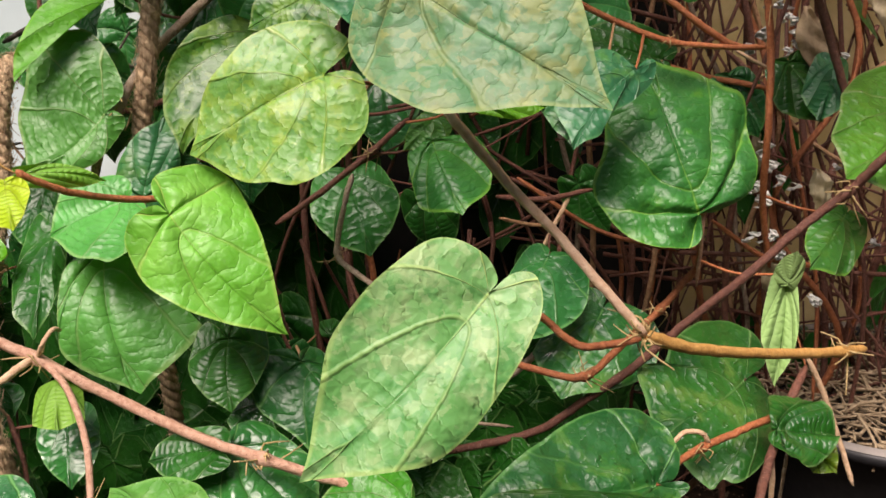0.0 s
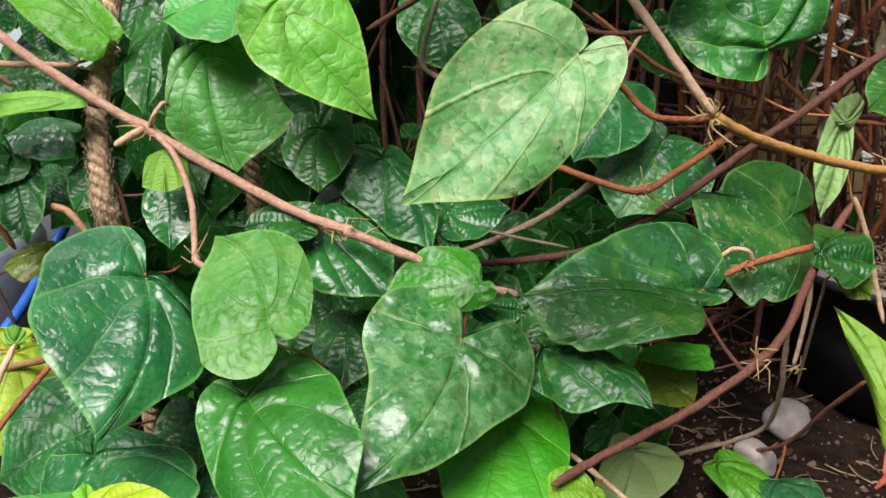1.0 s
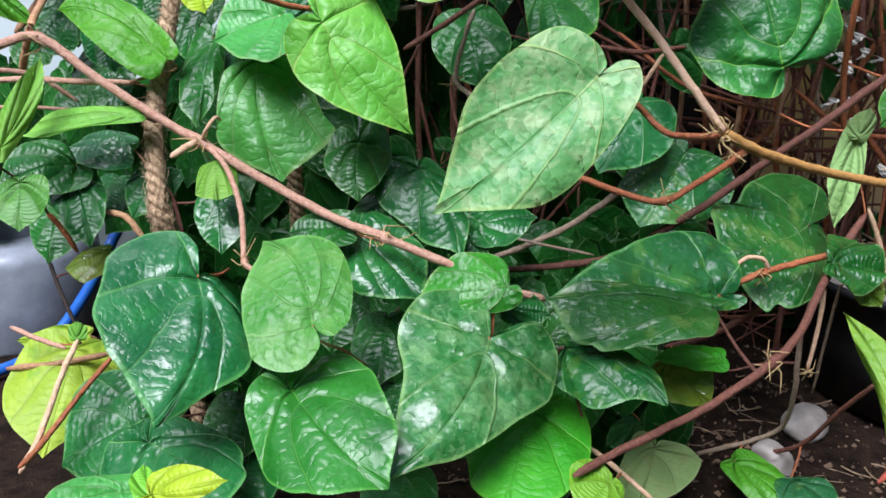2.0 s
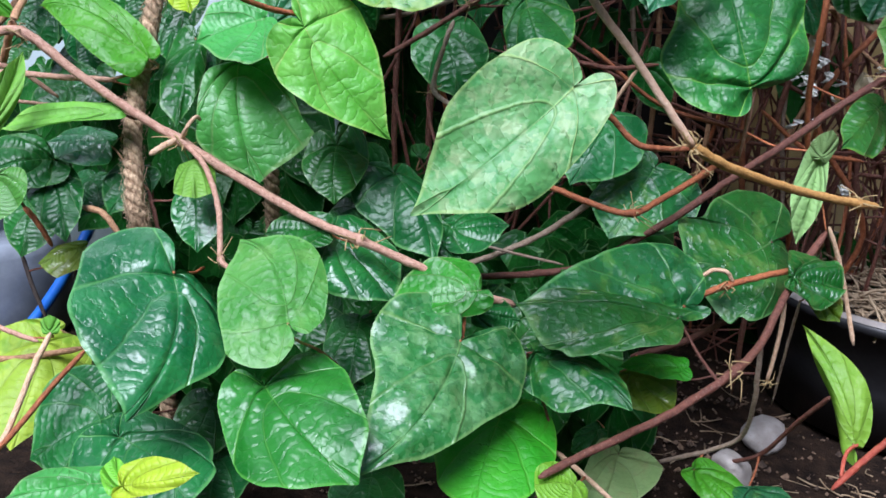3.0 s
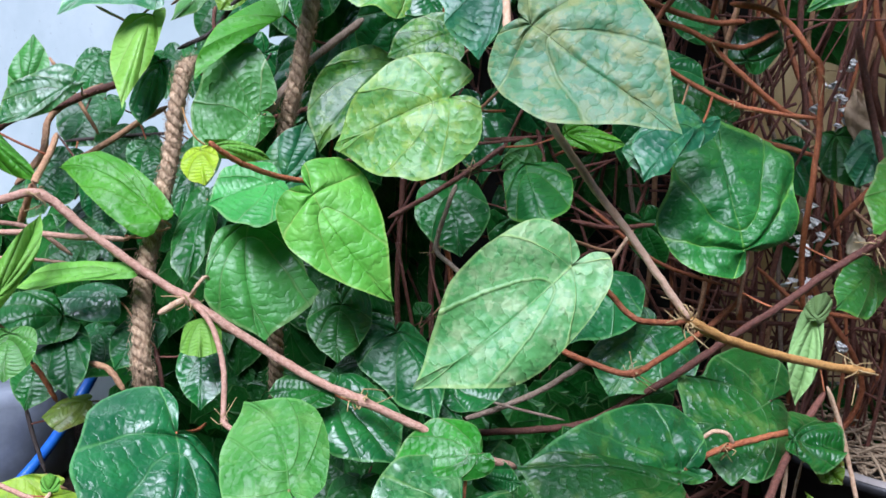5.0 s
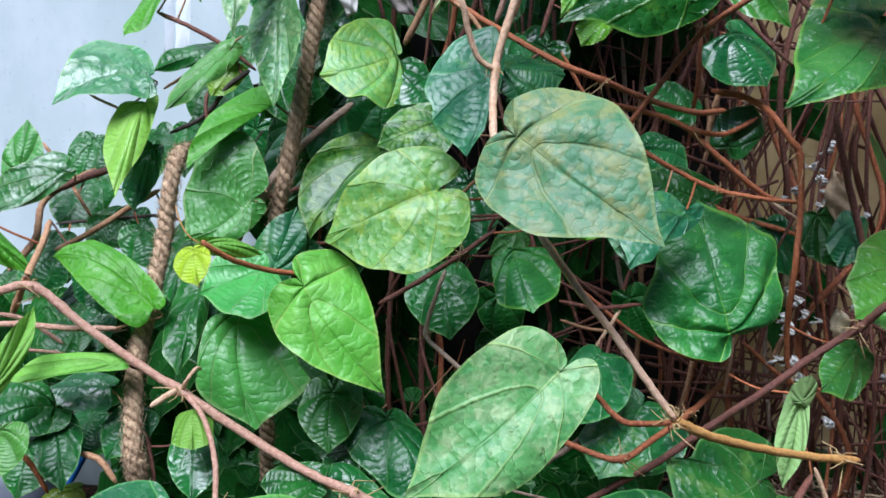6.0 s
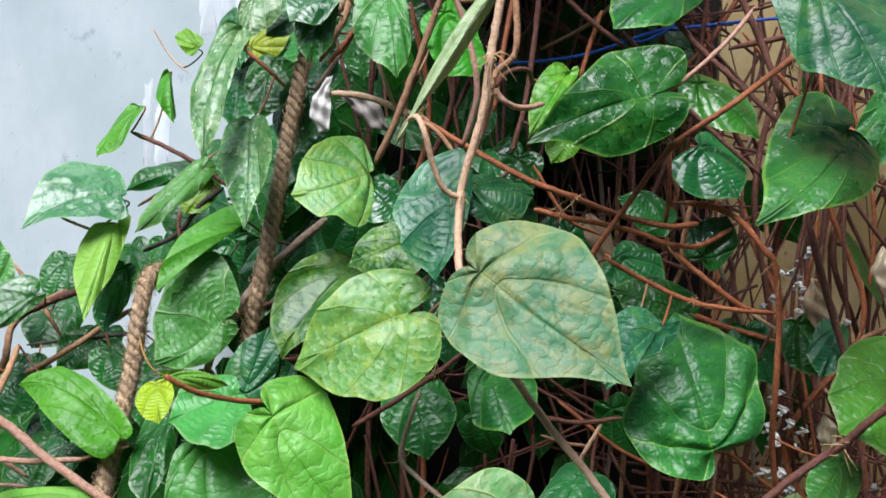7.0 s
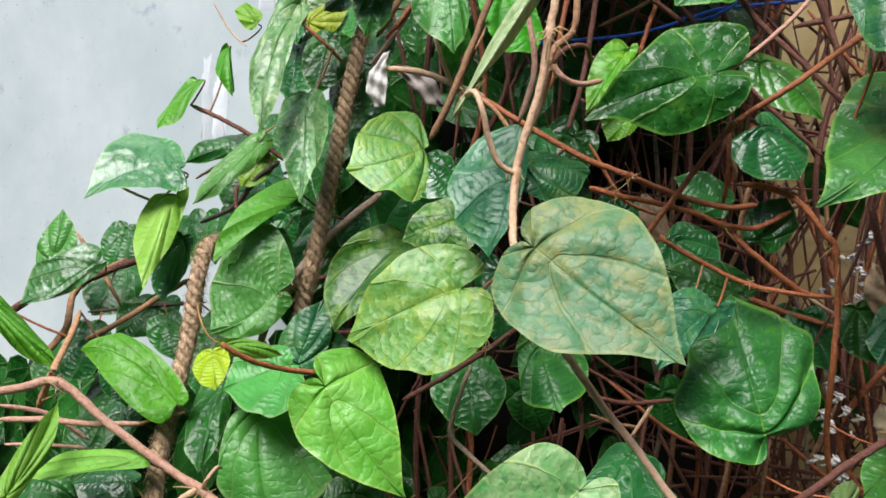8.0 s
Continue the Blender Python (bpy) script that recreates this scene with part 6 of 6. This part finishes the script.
# ---- ropes ----
def rope(knots, radius, label):
    root = tagged(new("rope"), label, "rope", "coir ropes")
    n = 110 * (len(knots) - 1)
    line = spline(knots, n)
    ahead = np.gradient(line, axis=0)
    ahead /= np.linalg.norm(ahead, axis=1)[:, None]
    side = np.cross(ahead, (0, 1, 0))
    side /= np.linalg.norm(side, axis=1)[:, None]
    up = np.cross(side, ahead)
    run = np.r_[0, np.cumsum(np.linalg.norm(np.diff(line, axis=0), axis=1))]
    for k in range(3):
        a = run / (radius * 3.7) * 2 * np.pi + k * 2 * np.pi / 3
        path = line + radius * 0.56 * (np.cos(a)[:, None] * side + np.sin(a)[:, None] * up)
        v, f = tube(path + np.random.default_rng(k + 9).normal(size=path.shape) * radius * 0.012, radius * 0.50, 14, 0.05, k)
        part("strand", mesh_of("strand", v, f), COIR, root)
    r = np.random.default_rng(3)
    vs, fs = [], []
    for i in range(3600):
        j = r.integers(1, n)
        a = r.uniform(0, 6.28)
        out = np.cos(a) * side[j] + np.sin(a) * up[j]
        p = line[j] + out * radius * 0.9
        e = p + out * radius * r.uniform(0.05, 0.45) + ahead[j] * radius * r.normal() * 1.2 + (side[j] + up[j]) * radius * r.normal() * 0.2
        tv, tf = tube(np.array([p, (p + e) / 2 + r.normal(size=3) * radius * 0.08, e]), r.uniform(0.00010, 0.00024), 3)
        fs += [tuple(q + len(vs) for q in face) for face in tf]
        vs += list(tv)
    tagged(part("loose_fibre", mesh_of("loose_fibre", vs, fs), COIR, root), kind="stuff")
    return root


rope([(-0.176, 0.82, 0.40), (-0.180, 0.76, 0.446), (-0.180, 0.70, 0.457), (-0.177, 0.670, 0.431), (-0.176, 0.656, 0.384), (-0.177, 0.632, 0.332), (-0.174, 0.603, 0.286),
      (-0.160, 0.572, 0.236), (-0.154, 0.570, 0.211), (-0.150, 0.58, 0.14), (-0.15, 0.60, 0.0)], 0.0067, "frayed brown coir rope hanging among the leaves")
rope([(-0.055, 0.89, 0.74), (-0.062, 0.82, 0.705), (-0.067, 0.768, 0.662), (-0.072, 0.754, 0.63), (-0.080, 0.738, 0.554), (-0.085, 0.725, 0.499), (-0.090, 0.711, 0.445),
      (-0.097, 0.708, 0.405), (-0.100, 0.700, 0.329), (-0.10, 0.71, 0.20), (-0.10, 0.73, 0.0)], 0.0066, "thick twisted coir rope running up through the vines")


# ---- plastic strip, dead leaf, blue cord ----
def ribbon(name, knots, widths, across, mat, label, category, thick=0.0006):
    """A thin crumpled strip with thickness along a curve."""
    line = spline(knots, 24)
    wd = np.interp(np.linspace(0, 1, 25), np.linspace(0, 1, len(widths)), widths)
    across = np.asarray(across, float) / np.linalg.norm(across)
    r = np.random.default_rng(int(abs(line[0, 0]) * 1e4))
    wd = wd * (1 + 0.22 * np.sin(np.linspace(0, 7, 25) + r.uniform(0, 6)) + 0.04 * r.normal(size=25))
    ph, amp = r.uniform(0, 6, 3), thick * 3.5
    top = []
    for c in np.linspace(-1, 1, 9):
        top.append(line + across * (wd * c)[:, None] + np.array([0, 1, 0]) * (amp * np.sin(6 * c + np.linspace(0, 7, 25) + ph[0]) + 0.6 * amp * np.sin(3 * c - np.linspace(0, 19, 25) + ph[1]))[:, None])
    top = np.stack(top, 1)
    both = np.concatenate([top.reshape(-1, 3), top.reshape(-1, 3) + (0, thick, 0)])
    idx = np.arange(25 * 9).reshape(25, 9)
    q = np.stack([idx[:-1, :-1], idx[:-1, 1:], idx[1:, 1:], idx[1:, :-1]], -1).reshape(-1, 4)
    faces = [tuple(map(int, f)) for f in q] + [tuple(int(i) + 225 for i in f[::-1]) for f in q]
    rim = list(idx[0]) + list(idx[1:, -1]) + list(idx[-1, -2::-1]) + list(idx[-2:0:-1, 0])
    faces += [(int(rim[i]), int(rim[i - 1]), int(rim[i - 1]) + 225, int(rim[i]) + 225) for i in range(len(rim))]
    return tagged(part(name, mesh_of(name, both, faces), mat), label, category)


ribbon("plastic_strip", [(-0.043, 0.752, 0.634), (-0.050, 0.748, 0.618), (-0.050, 0.748, 0.602), (-0.047, 0.752, 0.585)], (0.003, 0.009, 0.008, 0.006), (1, 0, 0.25), PLASTIC_FLECK,
       "torn cloudy white plastic strip caught on the rope", "plastic strip")
ribbon("dead_leaf", [(-0.045, 0.785, 0.626), (-0.025, 0.782, 0.616), (-0.008, 0.782, 0.603), (0.004, 0.787, 0.590)], (0.002, 0.011, 0.010, 0.001), (0.3, 0, 1), GREYLEAF,
       "shrivelled grey dead leaf among the stems", "dead leaf")
ribbon("dead_leaf", [(0.19, 0.86, 0.52), (0.20, 0.855, 0.50), (0.215, 0.86, 0.47), (0.23, 0.86, 0.45)], (0.002, 0.014, 0.012, 0.002), (1, 0, 0.3), DRYLEAF,
       "curled tan dead leaf hanging in the thicket", "dead leaf")
ribbon("dead_leaf", [(0.385, 0.79, 0.47), (0.39, 0.785, 0.45), (0.395, 0.785, 0.43), (0.40, 0.79, 0.405)], (0.003, 0.011, 0.014, 0.002), (1, 0, -0.2), DRYLEAF,
       "broad tan dead leaf behind the red stems", "dead leaf")
for x, z, w in ((0.36, 0.36, 0.012), (0.43, 0.40, 0.015), (0.41, 0.32, 0.010), (0.47, 0.47, 0.013), (0.43, 0.69, 0.018), (0.38, 0.25, 0.011)):
    y = 0.86 + 0.1 * (w - 0.012) / 0.006
    ribbon("dead_leaf", [(x, y, z + 2.2 * w), (x + 0.2 * w, y - 0.006, z + 0.8 * w), (x + 0.5 * w, y - 0.004, z - 0.8 * w), (x + 0.9 * w, y, z - 2.2 * w)], (0.001, w, w * 0.9, 0.001),
           (1, 0, 0.4 - 30 * (w - 0.012)), PALELEAF, "pale straw-coloured dead leaf caught among the runners", "dead leaf")
q = np.random.default_rng(21)
# white pieces added to stand for flecks of light between the runners
for i in range(48):
    cx, cy, cz, sx, sz = ((0.382, 0.81, 0.458, 0.016, 0.026), (0.362, 0.785, 0.340, 0.014, 0.020), (0.42, 0.82, 0.30, 0.04, 0.07))[0 if i < 22 else 1 if i < 38 else 2]
    x, y, z, w = cx + q.normal() * sx, cy + q.uniform(-0.015, 0.02), cz + q.normal() * sz, q.uniform(0.0016, 0.0046)
    scrap = ribbon("plastic_scrap", [(x, y, z + 1.3 * w), (x + q.normal() * w, y - 0.004, z + 0.5 * w), (x + q.normal() * w, y - 0.003, z - 0.5 * w), (x + q.normal() * w, y, z - 1.3 * w)],
           (w * 0.6, w, w * 0.9, w * 0.5), (1, 0, q.normal() * 0.5), PLASTIC_FLECK, "small white piece standing for a fleck of light among stems", "plastic scrap")
    tagged(scrap, group="plastic scraps")
for knots in ([(0.06, 0.80, 0.650), (0.104, 0.806, 0.655), (0.176, 0.819, 0.666), (0.242, 0.842, 0.692), (0.274, 0.858, 0.700), (0.40, 0.90, 0.722)],
              [(0.21, 0.84, 0.684), (0.235, 0.835, 0.683), (0.262, 0.845, 0.700), (0.25, 0.85, 0.710), (0.232, 0.845, 0.698)]):
    v, f = tube(spline(knots, 40), 0.0016, 8, 0.06, 2)
    tagged(part("cord", mesh_of("cord", v, f), BLUE), "blue nylon cord tied across the stems", "cord", "blue cords")


# ---- pot, drum, hose ----
def lathe(profile, centre, sides=56):
    p = np.asarray(profile, float)
    a = np.linspace(0, 2 * np.pi, sides, endpoint=False)
    v = np.stack([centre[0] + p[:, :1] * np.cos(a), centre[1] + p[:, :1] * np.sin(a), np.broadcast_to(centre[2] + p[:, 1:], (len(p), sides))], -1).reshape(-1, 3)
    f = [(i * sides + j, i * sides + (j + 1) % sides, (i + 1) * sides + (j + 1) % sides, (i + 1) * sides + j) for i in range(len(p) - 1) for j in range(sides)]
    return v, f


pot = tagged(new("plant_pot"), "black plastic plant pot with a thin rim full of dry litter", "plant pot")
pv, pf = lathe([(0.0, 0.0), (0.135, 0.0), (0.15, 0.06), (0.162, 0.118), (0.168, 0.119), (0.169, 0.128), (0.160, 0.129), (0.158, 0.118), (0.155, 0.10), (0.0, 0.10)], (0.52, 0.885, 0.004))
part("body", mesh_of("body", pv, pf), POT, pot)
rv, rf = lathe([(0.1605, 0.128), (0.1650, 0.1325), (0.1688, 0.128)], (0.52, 0.885, 0.005))
part("rim", mesh_of("rim", rv, rf), GREYLEAF, pot, "scuffed grey rim")
r = np.random.default_rng(11)
vs, fs = [], []
for i in range(900):
    a, d = r.uniform(0, 6.28), 0.152 * math.sqrt(r.uniform())
    c = np.array([0.52 + d * math.cos(a), 0.885 + d * math.sin(a), 0.108 + r.uniform(0, 0.03)])
    w = r.normal(size=3) * (1, 1, 0.25)
    w *= r.uniform(0.008, 0.03) / np.linalg.norm(w)
    tv, tf = tube(spline([c - w, c + r.normal(size=3) * 0.003, c + w], 4), r.uniform(0.0006, 0.0018), 5)
    fs += [tuple(q + len(vs) for q in face) for face in tf]
    vs += list(tv)
tagged(part("dry_litter", mesh_of("dry_litter", vs, fs), LITTER), "pale dry straw and twigs lying in the pot", "litter", kind="stuff")

canister = tagged(new("canister"), "grey plastic canister standing on the soil", "canister")
dv, df = lathe([(0.0, 0.0), (0.085, 0.0), (0.09, 0.01), (0.09, 0.10), (0.083, 0.115), (0.0, 0.118)], (-0.47, 0.83, 0.0))
part("body", mesh_of("body", dv, df), DRUM, canister)
dv, df = lathe([(0.034, 0.112), (0.034, 0.130), (0.031, 0.133), (0.0, 0.134)], (-0.47, 0.83, 0.0), 32)
part("cap", mesh_of("cap", dv, df), DRUM, canister)
v, f = tube(spline([(-0.44, 0.66, 0.012), (-0.395, 0.725, 0.018), (-0.374, 0.755, 0.04), (-0.351, 0.775, 0.078), (-0.335, 0.80, 0.12), (-0.34, 0.86, 0.15)], 40), 0.0058, 12)
tagged(part("hose", mesh_of("hose", v, f), HOSE), "blue garden hose bent up beside the canister", "hose")


# ---- pebbles and crumbs on the soil ----
def pebble(at, size, seed, name="pebble", mat=None, label="", category=""):
    bm = bmesh.new()
    bmesh.ops.create_icosphere(bm, subdivisions=3, radius=1)
    for q in bm.verts:
        n = noise.noise(q.co * 1.1 + Vector((seed, 0, 0))) * 0.3 + noise.noise(q.co * 3.0 + Vector((0, seed, 0))) * 0.08
        q.co = Vector((q.co.x * size[0], q.co.y * size[1], q.co.z * size[2])) * (1 + n)
    me = bpy.data.meshes.new(name)
    bm.to_mesh(me)
    bm.free()
    me.polygons.foreach_set("use_smooth", [True] * len(me.polygons))
    ob = part(name, me, mat or SHELL)
    ob.location = at
    ob.rotation_euler = (0.2 * seed, 0.1, 0.7 * seed)
    return tagged(ob, label, category, "pebbles")


pebble((0.362, 0.755, 0.010), (0.026, 0.019, 0.015), 1.3, label="smooth off-white pebble on the dark soil", category="pebble")
pebble((0.322, 0.690, 0.008), (0.021, 0.018, 0.014), 2.6, label="blunt pale grey pebble on the dark soil", category="pebble")
pebble((0.250, 0.73, 0.006), (0.010, 0.009, 0.007), 3.9, label="small grey pebble half buried in soil", category="pebble")
vs, fs = [], []
for i in range(2600):
    c = np.array([r.uniform(-0.1, 0.65), r.uniform(0.52, 0.95), 0.0])
    c[2] = noise.fractal((c[0] * 9, c[1] * 9, 0.3), 0.9, 2.0, 4) * 0.016 + 0.002
    s = r.uniform(0.0008, 0.004) * (0.7 if i % 9 else 1.4)
    o = np.array([(1, 0, 0), (-1, 0, 0), (0, 1, 0), (0, -1, 0), (0, 0, 1), (0, 0, -1)]) * r.uniform(0.5, 1.2, (6, 1)) * s
    k = len(vs)
    vs += list(c + o)
    fs += [(k + a, k + b, k + d) for a, b, d in ((0, 2, 4), (2, 1, 4), (1, 3, 4), (3, 0, 4), (2, 0, 5), (1, 2, 5), (3, 1, 5), (0, 3, 5))]
tagged(part("soil_crumbs", mesh_of("soil_crumbs", vs, fs, smooth=False), GRIT), "brown crumbs and bark bits scattered on the soil", "soil", kind="stuff")
vs, fs = [], []
for i in range(160):
    c = np.array([r.uniform(0.05, 0.62), r.uniform(0.60, 0.86), 0.0])
    c[2] = noise.fractal((c[0] * 9, c[1] * 9, 0.3), 0.9, 2.0, 4) * 0.016 + 0.003
    w = r.normal(size=3) * (1, 1, 0.12)
    w *= r.uniform(0.004, 0.018) / np.linalg.norm(w)
    tv, tf = tube(spline([c - w, c + r.normal(size=3) * 0.002, c + w], 4), r.uniform(0.0003, 0.0009), 5)
    fs += [tuple(q + len(vs) for q in face) for face in tf]
    vs += list(tv)
tagged(part("fallen_twigs", mesh_of("fallen_twigs", vs, fs), DRYLEAF), "short dry twigs and root bits strewn on soil", "litter", kind="stuff")
